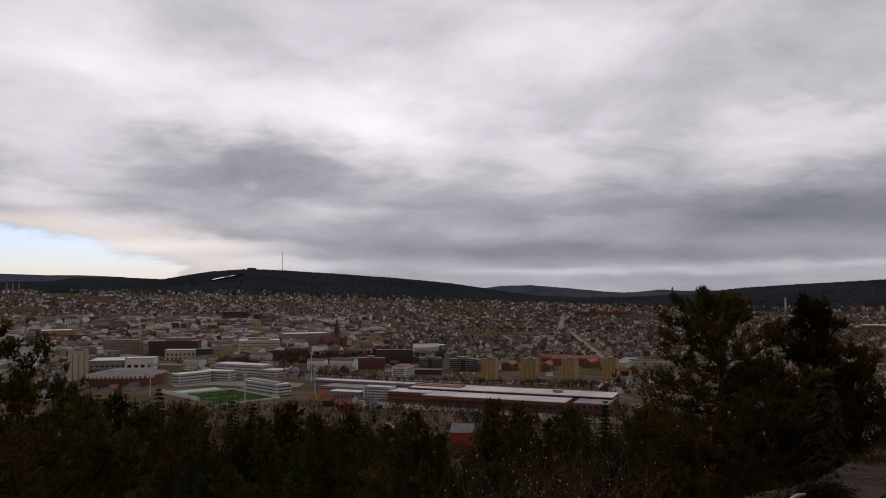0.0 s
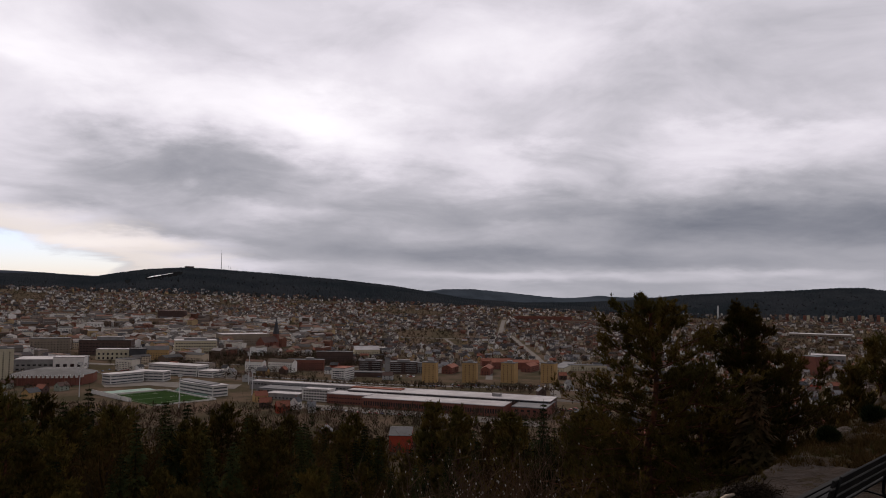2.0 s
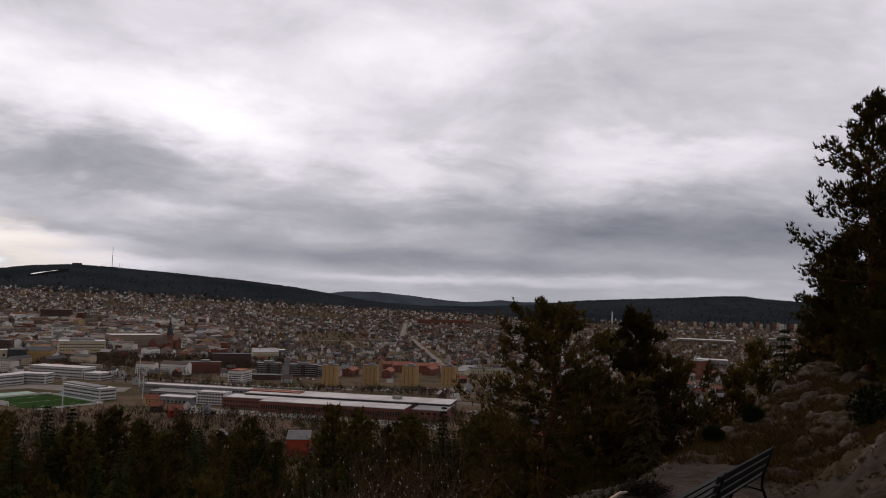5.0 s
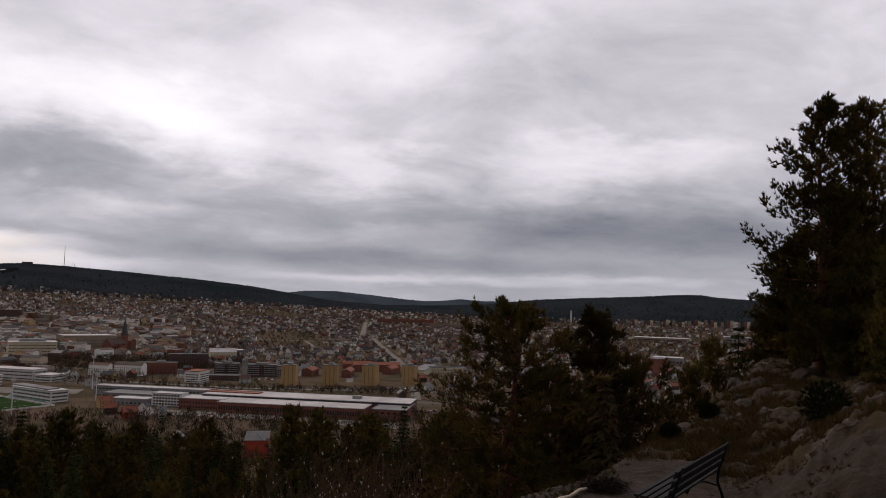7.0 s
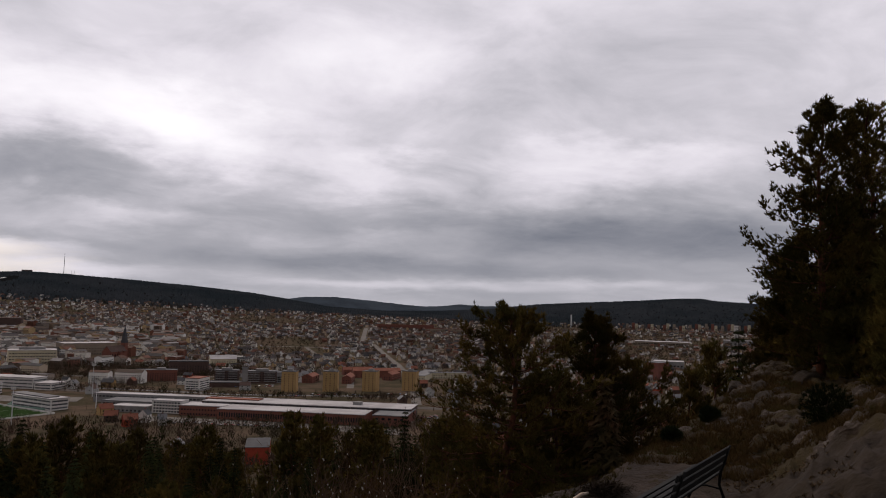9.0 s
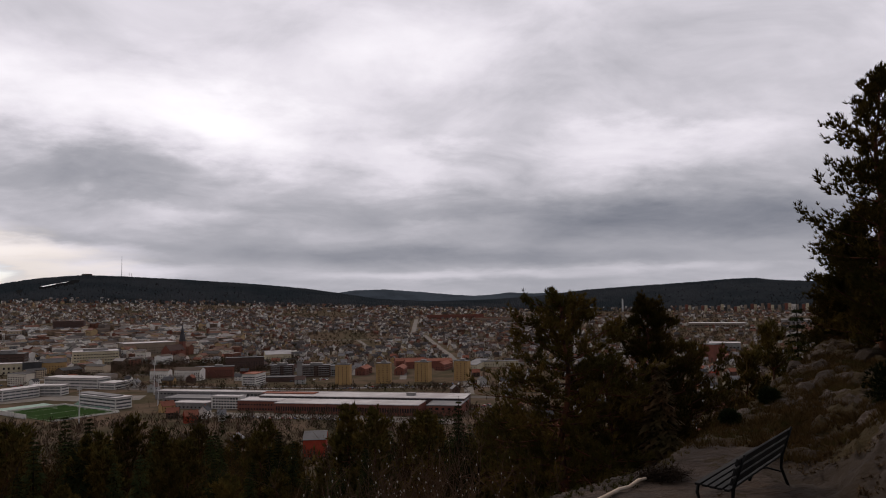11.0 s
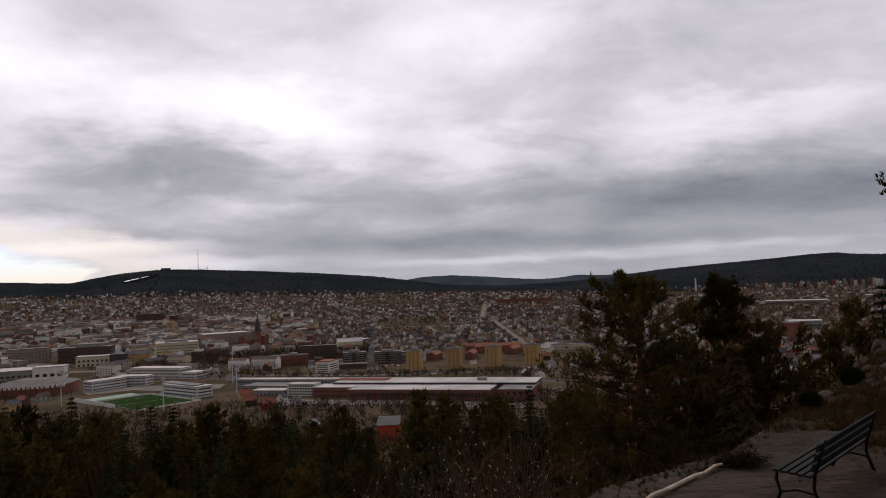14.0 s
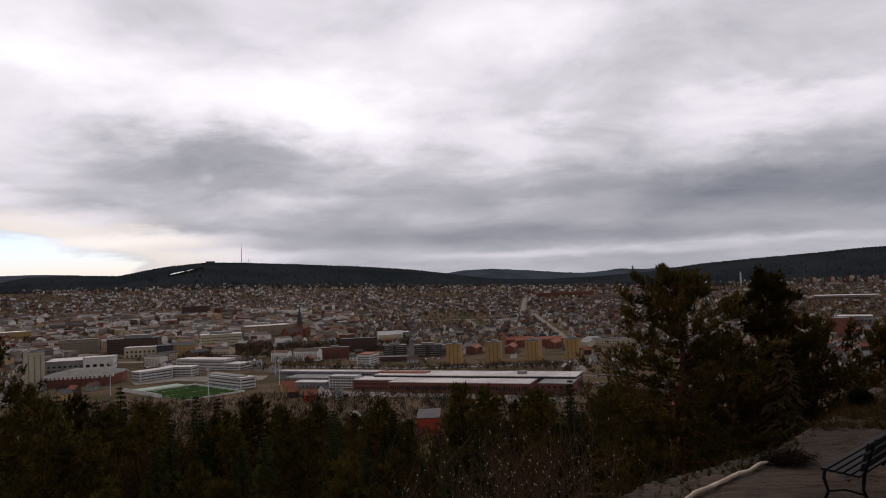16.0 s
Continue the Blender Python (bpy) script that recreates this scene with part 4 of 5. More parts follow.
# the small houses in front of the workshop
for i, (x, y, l, d, h, w, r, yw) in enumerate(((-97, 774, 13, 10, 7, RED, ROOF_TILE, 20), (-84, 800, 9, 9, 8, WHITE, ROOF_DARK, 70), (-120, 806, 12, 9, 6, BROWN, ROOF_TILE, 0), (-130, 850, 14, 10, 7, OCHRE, ROOF_TILE, 30), (-70, 780, 8, 8, 6, WHITE, ROOF_GREY, 10))):
    pitched_block("cottage", "small old house with steep gabled roof by the workshop", "house", x, y, l, d, h, 4.5, yw, w, r, 2, 3, chimneys=1)

PALETTE_WALL = [(0.74, 0.71, 0.66), (0.82, 0.80, 0.76), (0.70, 0.66, 0.60), (0.66, 0.60, 0.51), (0.30, 0.25, 0.21), (0.46, 0.33, 0.18), (0.17, 0.07, 0.045), (0.13, 0.09, 0.065), (0.80, 0.77, 0.73), (0.52, 0.42, 0.31), (0.18, 0.15, 0.13), (0.26, 0.18, 0.12)]
PALETTE_ROOF = [(0.045, 0.04, 0.04), (0.07, 0.06, 0.06), (0.13, 0.055, 0.036), (0.09, 0.045, 0.03), (0.065, 0.045, 0.034), (0.032, 0.032, 0.035), (0.20, 0.185, 0.18), (0.10, 0.078, 0.07)]
FAR_WALL = island("far_house_walls", PALETTE_WALL)
FAR_ROOF = island("far_house_roofs", PALETTE_ROOF)


def far_houses():
    walls, roofs, dots = Shape(), Shape(), Shape()
    n = 0
    taken = set()
    while n < 12500:
        az = rng.uniform(-33, 42)
        r = 1150 + (3130 - 1150) * rng.random() ** 0.72
        x, y = polar(az, r)
        if r < 1560 and n % 2:
            n += 1
            continue
        cell = (int(x // 14), int(y // 14))
        if cell in taken or not free(x, y):
            n += 1
            continue
        if az > 24 and 1500 < r < 2700 and rng.random() < 0.75:
            n += 1
            continue
        if r > 2550 and rng.random() < (r - 2550) / 900:
            n += 1
            continue
        if r > 1700 and noise.noise(Vector((x * 0.004, y * 0.004, 3))) > 0.28:
            n += 1
            continue
        taken.add(cell)
        # the centre on the seaward side has larger blocks
        city = az < -4 and r < 2250 and rng.random() < 0.62
        if city:
            l, d, h, rise = rng.uniform(16, 40), rng.uniform(11, 17), rng.uniform(9, 17), rng.choice([0.6, 2.5, 4])
        else:
            l, d, h, rise = rng.uniform(8, 13), rng.uniform(6.5, 9), rng.uniform(4.5, 7.5), rng.uniform(2.6, 4.2)
        turn = pose(x, y, z_at(x, y), 0, 0, street_turn(x, y) + (90 if rng.random() < 0.45 else 0))
        k0, k1 = len(walls.v), len(roofs.v)
        walls.house_body(-l / 2, l / 2, -d / 2, d / 2, h, rise, -4)
        roofs.gable(-l / 2, l / 2, -d / 2, d / 2, h + 0.05, rise, 0.5)
        walls.v[k0:] = [tuple(turn @ Vector(p)) for p in walls.v[k0:]]
        roofs.v[k1:] = [tuple(turn @ Vector(p)) for p in roofs.v[k1:]]
        if r < 2300:
            k2 = len(dots.v)
            for row in range(2 if h < 9 else 4):
                for i in range(int(l // 3.2)):
                    u = -l / 2 + 1.2 + 3.2 * i
                    for yy in (-d / 2 - 0.08, d / 2 + 0.08):
                        dots.face([(u, yy, 1.2 + 2.9 * row), (u + 1.4, yy, 1.2 + 2.9 * row), (u + 1.4, yy, 2.7 + 2.9 * row), (u, yy, 2.7 + 2.9 * row)])
            dots.v[k2:] = [tuple(turn @ Vector(p)) for p in dots.v[k2:]]
        n += 1
    town = thing("distant_houses", pose(0, 0, 0), "hundreds of small pale houses climbing the far side", "houses", kind="stuff")
    tagged(part("wall", walls.mesh("far_walls", FAR_WALL), FAR_WALL, town), kind="stuff")
    tagged(part("roof", roofs.mesh("far_roofs", FAR_ROOF), FAR_ROOF, town), kind="stuff")
    tagged(part("window", dots.mesh("far_windows", GLASS), GLASS, town), kind="stuff")


far_houses()

# ---- streets, rails, yards ----


def street(name, label, pts, width, material=ASPHALT, lift=0.25):
    s = Shape()
    line = []
    for a, b in zip(pts[:-1], pts[1:]):
        n = max(2, int(math.dist(a, b) / 40))
        line += [(a[0] + (b[0] - a[0]) * i / n, a[1] + (b[1] - a[1]) * i / n) for i in range(n)]
    line.append(pts[-1])
    edge = []
    for i, (x, y) in enumerate(line):
        a, b = line[max(i - 1, 0)], line[min(i + 1, len(line) - 1)]
        d = Vector((b[0] - a[0], b[1] - a[1])).normalized()
        for side in (1, -1):
            px, py = x - side * d.y * width / 2, y + side * d.x * width / 2
            edge.append((px, py, z_at(px, py) + lift))
    s.solid(edge, [(2 * i, 2 * i + 1, 2 * i + 3, 2 * i + 2) for i in range(len(line) - 1)])
    tagged(part(name, s, material), label, "road", kind="structure")


PALE_ROAD = surface("worn_road", (0.15, 0.135, 0.12), 0.9, vary=0.2, scale=0.05, bump=0.05)
street("road", "grey straight street between the houses", [(205, 905), (262, 1190), (300, 1500), (330, 1990)], 12, PALE_ROAD)
street("road", "grey street through the villa quarter", [(300, 1990), (390, 2500)], 13, PALE_ROAD)
street("road", "grey street beside the towers", [(150, 1090), (185, 1330)], 10, PALE_ROAD)
street("road", "main road through the town", [(-900, 1450), (-560, 1290), (-400, 1250), (-250, 1215)], 22, PALE_ROAD)
street("road", "road before the tower blocks", [(-240, 1130), (0, 1020), (220, 985), (420, 930)], 12)
street("road", "railway strip behind the workshop", [(-330, 1160), (-60, 985), (140, 905), (420, 800)], 22, surface("ballast", (0.10, 0.085, 0.075), 0.95, vary=0.3, scale=0.2))
street("road", "yard before the workshop", [(-100, 830), (40, 770), (150, 715)], 30, PALE_ROAD)
street("road", "paved forecourt behind the stadium", [(-345, 985), (-290, 1012), (-235, 985), (-180, 985)], 44, PALE_ROAD)
street("road", "short street by the brick block", [(-50, 1060), (-38, 1150), (-30, 1260)], 12, PALE_ROAD)
street("road", "wide pale park path", [(-260, 1275), (-150, 1262), (-40, 1256)], 16, PALE_ROAD)
street("road", "cross street behind the school", [(40, 1400), (200, 1385), (330, 1370)], 14, PALE_ROAD)
street("road", "cross street in the villa quarter", [(-100, 1900), (330, 1870), (560, 1850)], 12, PALE_ROAD)
street("road", "narrow villa street", [(235, 1500), (230, 1870)], 9, PALE_ROAD)
street("road", "narrow villa street", [(170, 1500), (150, 1870)], 9, PALE_ROAD)

CAR_COLOURS = [surface("car_" + n, c, 0.35, vary=0.05, scale=1, bump=0, specular=0.5) for n, c in (("white", (0.6, 0.6, 0.6)), ("grey", (0.2, 0.2, 0.21)), ("black", (0.03, 0.03, 0.03)), ("red", (0.3, 0.03, 0.03)), ("blue", (0.05, 0.09, 0.2)))]
CAR_NAMES = ["white", "grey", "black", "dark red", "blue"]


def car(k):
    c = thing("car", pose(0, 0, -500), f"{CAR_NAMES[k]} parked car in the yard below", "car", "parked cars")
    s = Shape()
    prof = [(-2.2, 0.35), (2.2, 0.35), (2.2, 0.85), (1.2, 0.95), (0.6, 1.45), (-1.3, 1.45), (-2.1, 0.95)]
    n = len(prof)
    s.solid([(x, y, z) for y in (-0.88, 0.88) for x, z in prof], [tuple(range(n)), tuple(reversed(range(n, 2 * n)))] + [(i, n + i, n + (i + 1) % n, (i + 1) % n) for i in range(n)])
    part("body", s, CAR_COLOURS[k], c)
    s = Shape()
    s.box(-1.2, 0.75, -0.9, 0.9, 1.0, 1.35)
    part("glazing", s, GLASS, c)
    for x in (-1.4, 1.4):
        for y in (-0.8, 0.8):
            s = Shape()
            s.tube([(x, y - 0.1, 0.32), (x, y + 0.1, 0.32)], [0.32, 0.32], 8)
            part("wheel", s, ROOF_DARK, c)
    return c


cars = [car(k) for k in range(5)]
spots = []
for i in range(22):
    spots.append((-66 + 6.0 * i, 800 - 2.45 * i + rng.uniform(-9, 4)))
for i in range(30):
    spots.append((60 + rng.uniform(0, 190), 1020 - rng.uniform(-4, 22)))
for i in range(34):
    spots.append((180 + rng.uniform(0, 60), 770 + rng.uniform(-40, 50)))
for i in range(16):
    spots.append((-10 + rng.uniform(0, 60), 1120 + rng.uniform(-14, 14)))
for i in range(26):
    spots.append((-370 + rng.uniform(-40, 60), 1135 + rng.uniform(-25, 40)))
for i, (x, y) in enumerate(spots):
    at = pose(x, y, z_at(x, y) + 0.3, 0, 0, FY + (90 if i % 2 else 0) + rng.uniform(-4, 4))
    if i < 5:
        cars[i].matrix_basis = at
    else:
        copy_thing(cars[int(rng.integers(5))], at)

# ---- trees ----


def spikes(centres, axes, count, length, width, spread, gen):
    """Needles: thin triangles fanned round an axis at each centre."""
    n = len(centres)
    c = np.repeat(centres, count, 0)
    d = np.repeat(axes, count, 0) + gen.normal(0, spread, (n * count, 3))
    d /= np.linalg.norm(d, axis=1, keepdims=True) + 1e-9
    side = np.cross(d, gen.normal(0, 1, (n * count, 3)))
    side /= np.linalg.norm(side, axis=1, keepdims=True) + 1e-9
    ln = length * gen.uniform(0.6, 1.2, (n * count, 1))
    w = width * gen.uniform(0.6, 1.3, (n * count, 1))
    return np.stack([c - side * w, c + side * w, c + d * ln], 1)


def limb_line(start, direction, length, gen, droop=0.0, n=6, wobble=0.12):
    p, d = np.array(start, float), np.array(direction, float)
    pts = [p.copy()]
    for _ in range(n):
        d = d + gen.normal(0, wobble, 3) + np.array([0, 0, droop / n])
        d /= np.linalg.norm(d)
        p = p + d * length / n
        pts.append(p.copy())
    return np.array(pts)


def pine_meshes(height, seed, crown_from=0.25, width=0.22, limbs=46, tufts=26, needle=0.16, needle_w=0.012, per_tuft=16, lean=0.0, trunk_r=0.02, top_round=0.6, dead=6, up=0.35, twigs=False):
    """Trunk-and-limbs mesh and needle mesh of a Scots pine."""
    gen = np.random.default_rng(seed)
    wood = Shape()
    n = 9
    line = [np.array([lean * height * (i / n) ** 2 + 0.012 * height * math.sin(i * 1.3 + seed), 0.012 * height * math.cos(i * 1.7 + seed), height * 0.97 * i / n]) for i in range(n + 1)]
    wood.tube([tuple(p) for p in line], [height * trunk_r * (1 - 0.85 * i / n) for i in range(n + 1)], 9)

    def trunk_at(k):
        q = k * n
        i = min(int(q), n - 1)
        return line[i] + (line[i + 1] - line[i]) * (q - i)

    centres, axes = [], []
    for k in range(limbs):
        f = crown_from + (0.99 - crown_from) * ((k + gen.random()) / limbs)
        g = (f - crown_from) / (1 - crown_from)
        reach = height * (width * (1 - g) ** top_round * min(1.0, 0.55 + 1.5 * g) * gen.uniform(0.6, 1.2) + 0.025)
        a = k * 2.4 + gen.uniform(-0.5, 0.5)
        line2 = limb_line(trunk_at(f), (math.cos(a), math.sin(a), -0.05 + 0.55 * g * g), reach, gen, up * (0.5 + g), 6)
        wood.tube([tuple(p) for p in line2], [max(0.008, height * 0.0045 * (1 - g * 0.5) * (1 - 0.8 * i / 6)) for i in range(7)], 5, cap=False)
        for j in range(max(4, int(8 * reach / (height * width) + 4))):
            s0 = gen.uniform(0.18, 1.0)
            q = line2[min(int(s0 * 6), 5)]
            d = line2[6] - line2[0]
            d = d / (np.linalg.norm(d) + 1e-9) + gen.normal(0, 0.55, 3)
            d[2] = d[2] * 0.45 + 0.12
            d /= np.linalg.norm(d)
            tw = limb_line(q, d, max(0.22, reach * 0.40) * gen.uniform(0.5, 1.1), gen, 0.6, 4)
            if twigs:
                wood.tube([tuple(p) for p in tw], [0.012, 0.010, 0.008, 0.006, 0.004], 3, cap=False)
            m = max(3, int(tufts / 4.5))
            tt = gen.random(m) ** 0.6 * 3.99
            ii = tt.astype(int)
            base = tw[ii] + (tw[ii + 1] - tw[ii]) * (tt - ii)[:, None] + gen.normal(0, needle * 0.42, (m, 3))
            centres.append(base)
            dirs = (tw[ii + 1] - tw[ii])
            dirs = dirs / (np.linalg.norm(dirs, axis=1, keepdims=True) + 1e-9) + np.array([0, 0, 0.7])
            axes.append(dirs)
    for k in range(dead):
        f = gen.uniform(0.12, crown_from + 0.15)
        a = gen.uniform(0, 6.28)
        l2 = limb_line(trunk_at(f), (math.cos(a), math.sin(a), 0.0), height * width * gen.uniform(0.4, 0.9), gen, -0.5, 6, 0.2)
        wood.tube([tuple(p) for p in l2], [0.03, 0.026, 0.022, 0.016, 0.012, 0.008, 0.005], 4, cap=False)
    centres, axes = np.concatenate(centres), np.concatenate(axes)
    tri = spikes(centres, axes, per_tuft, needle, needle_w, 0.6, gen)
    return wood.mesh("pine_wood", BARK, smooth=True), triangles("pine_needles", tri, PINE)


def spruce_meshes(height, seed, width=0.19, whorls=26, per=7, cards=16, material=SPRUCE):
    gen = np.random.default_rng(seed)
    wood = Shape()
    wood.tube([(0, 0, 0), (0, 0, height * 0.5), (0, 0, height)], [height * 0.014, height * 0.008, 0.01], 6)
    tri = []
    for k in range(whorls):
        f = 0.06 + 0.93 * k / whorls
        reach = height * width * (1 - f) ** 0.85 * gen.uniform(0.75, 1.15) + 0.08
        for j in range(per):
            a = 6.283 * (j + gen.random()) / per
            rch = reach * gen.uniform(0.65, 1.15)
            out = np.array([math.cos(a), math.sin(a), 0])
            t = np.sqrt(gen.random(cards))
            base = np.array([0, 0, height * f]) + out * (t * rch)[:, None] + np.array([0, 0, 1]) * (-0.28 * rch * t + 0.16 * rch * t * t)[:, None]
            base += gen.normal(0, 0.05 * rch + 0.03, (cards, 3))
            side = np.array([-math.sin(a), math.cos(a), 0])
            d = out[None] * 0.6 + side[None] * gen.uniform(-1, 1, (cards, 1)) + np.array([0, 0, -0.35])
            size = (0.08 + 0.30 * rch) * gen.uniform(0.6, 1.3, (cards, 1))
            w = np.cross(d, np.array([0, 0, 1.0])) * size * 0.28 + gen.normal(0, 0.02, (cards, 3))
            tri.append(np.stack([base - w, base + w, base + d * size * 1.6], 1))
    return wood.mesh("spruce_wood", GREY_BARK), triangles("spruce_needles", np.concatenate(tri), material)


def bare_meshes(height, seed, spread=0.32, material=BROWN_TWIG, cards=2600, fuzz=0.14):
    """A leafless broadleaf tree: forked limbs and a haze of thin twigs."""
    gen = np.random.default_rng(seed)
    wood = Shape()
    wood.tube([(0, 0, 0), (0.02 * height, 0, height * 0.3), (0, 0.02 * height, height * 0.55)], [height * 0.016, height * 0.012, height * 0.007], 6)
    ends = []
    for k in range(16):
        a, f = gen.uniform(0, 6.28), gen.uniform(0.2, 0.55)
        l2 = limb_line((0, 0, height * f), (0.7 * math.cos(a), 0.7 * math.sin(a), 0.9), height * gen.uniform(0.3, 0.5), gen, 0.3, 6, 0.18)
        l2[:, :2] *= spread / 0.32
        wood.tube([tuple(p) for p in l2], [height * 0.006 * (1 - 0.8 * i / 6) for i in range(7)], 4, cap=False)
        ends.append(l2[2:])
    ends = np.concatenate(ends)
    c = ends[gen.integers(len(ends), size=cards)] + gen.normal(0, height * 0.055, (cards, 3))
    d = gen.normal(0, 0.6, (cards, 3)) + np.array([0, 0, 0.8])
    d /= np.linalg.norm(d, axis=1, keepdims=True)
    side = np.cross(d, gen.normal(0, 1, (cards, 3)))
    side /= np.linalg.norm(side, axis=1, keepdims=True)
    ln = height * fuzz * 0.5 * gen.uniform(0.5, 1.2, (cards, 1))
    return wood.mesh("bare_wood", GREY_BARK), triangles("twigs", np.stack([c - side * height * 0.0022, c + side * height * 0.0022, c + d * ln], 1), material)


def tree(name, label, meshes, at, group="", crown="crown"):
    t = thing(name, at, label, "tree", group)
    part("trunk", meshes[0], None, t)
    part(crown, meshes[1], None, t)
    return t


def stand_at(az, r, top_el, sink=0.3):
    """Foot and height of a tree whose top shows at top_el."""
    x, y = polar(az, r)
    z = z_at(x, y) - sink
    return x, y, z, EYE_Z + r * math.tan(radians(top_el)) - z


# the two pines below the ledge
x, y, z, h = stand_at(19.6, 26, 0.15)
tree("scots_pine", "gnarled green pine with a reddish trunk and dead lower limbs", pine_meshes(h, 11, 0.12, 0.43, 104, 64, 0.17, 0.014, 13, 0.01, 0.021, 0.60, 30, 0.10, twigs=True), pose(x, y, z, 0, 0, 40))
x, y, z, h = stand_at(25.9, 29, 0.0)
tree("scots_pine", "dense dark pine beside the ledge", pine_meshes(h, 23, 0.06, 0.40, 130, 66, 0.17, 0.015, 12, 0.0, 0.017, 0.9, 10, twigs=True), pose(x, y, z, 0, 0, 110))
x, y, z, h = stand_at(28.4, 31, -3.6)
tree("scots_pine", "low dark young pine beside the ledge", pine_meshes(h, 29, 0.03, 0.46, 60, 46, 0.19, 0.022, 9, 0.0, 0.016, 0.6, 2), pose(x, y, z))
x, y, z, h = stand_at(22.8, 27, -5.0)
tree("scots_pine", "shadowed young pine under the taller pines", pine_meshes(h, 37, 0.03, 0.46, 60, 46, 0.19, 0.022, 9, 0.0, 0.016, 0.6, 6), pose(x, y, z))
x, y, z, h = stand_at(26.4, 26, -4.6)
rust = tree("browning_spruce", "rust-brown dying young spruce among the pines", spruce_meshes(h, 43, 0.15, 44, 9, 22, surface("rusty_needles", (0.085, 0.040, 0.018), 0.85, vary=0.3, scale=0.6, bump=0, second=(0.06, 0.045, 0.018))), pose(x, y, z))
# the tall group on the upper slope
for az, r, el, seed, wd, cf in ((40.7, 27, 14.2, 51, 0.27, 0.06), (43.6, 28, 13.6, 57, 0.31, 0.06), (42.2, 31, 7.5, 63, 0.34, 0.04), (46.5, 29, 12.0, 69, 0.28, 0.06), (39.0, 31, 4.6, 71, 0.40, 0.04), (37.9, 33, -0.2, 78, 0.42, 0.03), (45.0, 27.5, 6.0, 74, 0.30, 0.04), (42.6, 26.5, 3.0, 76, 0.36, 0.03), (45.8, 21.5, 6.5, 79, 0.24, 0.0)):
    x, y, z, h = stand_at(az, r, el)
    tree("scots_pine", "tall black-green pine standing on the rocky slope", pine_meshes(h, seed, cf, wd, 84, 46, 0.17, 0.019, 9, 0.0, 0.018, 0.62, 6, 0.6), pose(x, y, z, 0, 0, seed * 37), "tall pines on the slope")
# smaller trees behind the slope
for az, r, el, seed, kind in ((35.5, 42, -0.7, 81, "s"), (33.8, 40, -2.1, 83, "p"), (32.3, 38, -4.2, 85, "p"), (36.8, 44, -2.2, 87, "s"), (31.2, 36, -6.0, 89, "b"), (30.2, 33, -5.6, 91, "b")):
    x, y, z, h = stand_at(az, r, el)
    ms = spruce_meshes(h, seed, 0.17) if kind == "s" else pine_meshes(h, seed, 0.05, 0.28, 44, 36, 0.26, 0.03, 9, 0, 0.016, 0.7, 2) if kind == "p" else bare_meshes(h, seed)
    tree({"s": "spruce", "p": "young_pine", "b": "bare_tree"}[kind], {"s": "slim dark spruce at the back of the slope", "p": "young dark pine at the back of the slope", "b": "leafless grey-brown tree at the rim of the slope"}[kind], ms, pose(x, y, z, 0, 0, seed * 20))
# the dark pine at the far side of the lookout
x, y, z, h = stand_at(-30.0, 34, -1.9)
tree("scots_pine", "dark bushy pine on the open slope", pine_meshes(h, 95, 0.04, 0.40, 60, 40, 0.24, 0.03, 9, 0, 0.018, 0.6, 3), pose(x, y, z))
x, y, z, h = stand_at(-28.3, 38, -5.4)
tree("scots_pine", "dark bushy pine on the open slope", pine_meshes(h, 97, 0.04, 0.34, 44, 36, 0.24, 0.03, 9, 0, 0.018, 0.6, 3), pose(x, y, z))
# marked spruces whose tips stand before the stadium
KINDS = {
    "spruce": [(spruce_meshes(14, s, w, 36, 9, 9), 14) for s, w in ((101, 0.15), (103, 0.18), (105, 0.21))],
    "pine": [(pine_meshes(13, s, 0.16, 0.27, 34, 20, 0.5, 0.085, 6, 0, 0.016, 0.6, 3), 13) for s in (111, 113, 115)],
    "bare_tree": [(bare_meshes(12, s, cards=1500), 12) for s in (121, 123, 125)],
}
LABELS = {"spruce": "dark pointed spruce on the wooded slope", "pine": "round-topped dark pine on the wooded slope", "bare_tree": "leafless brown birch on the wooded slope"}


def plant(kind, k, x, y, z, h, turn):
    ms, h0 = KINDS[kind][k % 3]
    t = tree(kind, LABELS[kind], ms, pose(x, y, z, 0, 0, turn), "slope woodland")
    t.scale = (h / h0,) * 3
    return t


for az, r, el, kind, k in ((-20.1, 95, -6.4, "spruce", 0), (-15.2, 90, -7.5, "spruce", 1), (-13.7, 82, -7.7, "spruce", 2), (-11.3, 78, -8.1, "pine", 0), (3.8, 62, -7.9, "pine", 1), (5.6, 60, -8.4, "pine", 2),
                           (11.9, 58, -7.5, "spruce", 0), (8.2, 66, -8.3, "bare_tree", 1), (9.6, 60, -8.6, "pine", 0), (-24.0, 85, -6.6, "spruce", 2), (-23.0, 92, -7.0, "pine", 1), (-26.0, 80, -6.3, "pine", 2), (-5.6, 85, -9.2, "spruce", 1),
                           (-28.0, 75, -6.2, "spruce", 0), (-17.8, 100, -8.2, "pine", 0), (-2.5, 80, -9.6, "pine", 1), (-1.2, 76, -9.4, "spruce", 0), (13.3, 60, -8.2, "bare_tree", 0), (15.0, 55, -8.4, "pine", 2), (-8.0, 84, -9.0, "bare_tree", 2), (-5.0, 52, -11.0, "bare_tree", 0), (0.9, 50, -12.4, "bare_tree", 1), (-17.0, 60, -8.6, "spruce", 0), (-21.6, 70, -7.2, "spruce", 1), (-9.6, 70, -8.7, "spruce", 0), (-12.6, 66, -8.9, "spruce", 2)):
    x, y, z, h = stand_at(az, r, el)
    plant(kind, k, x, y, z, h, k * 80 + az * 9)
count, tries = 0, 0
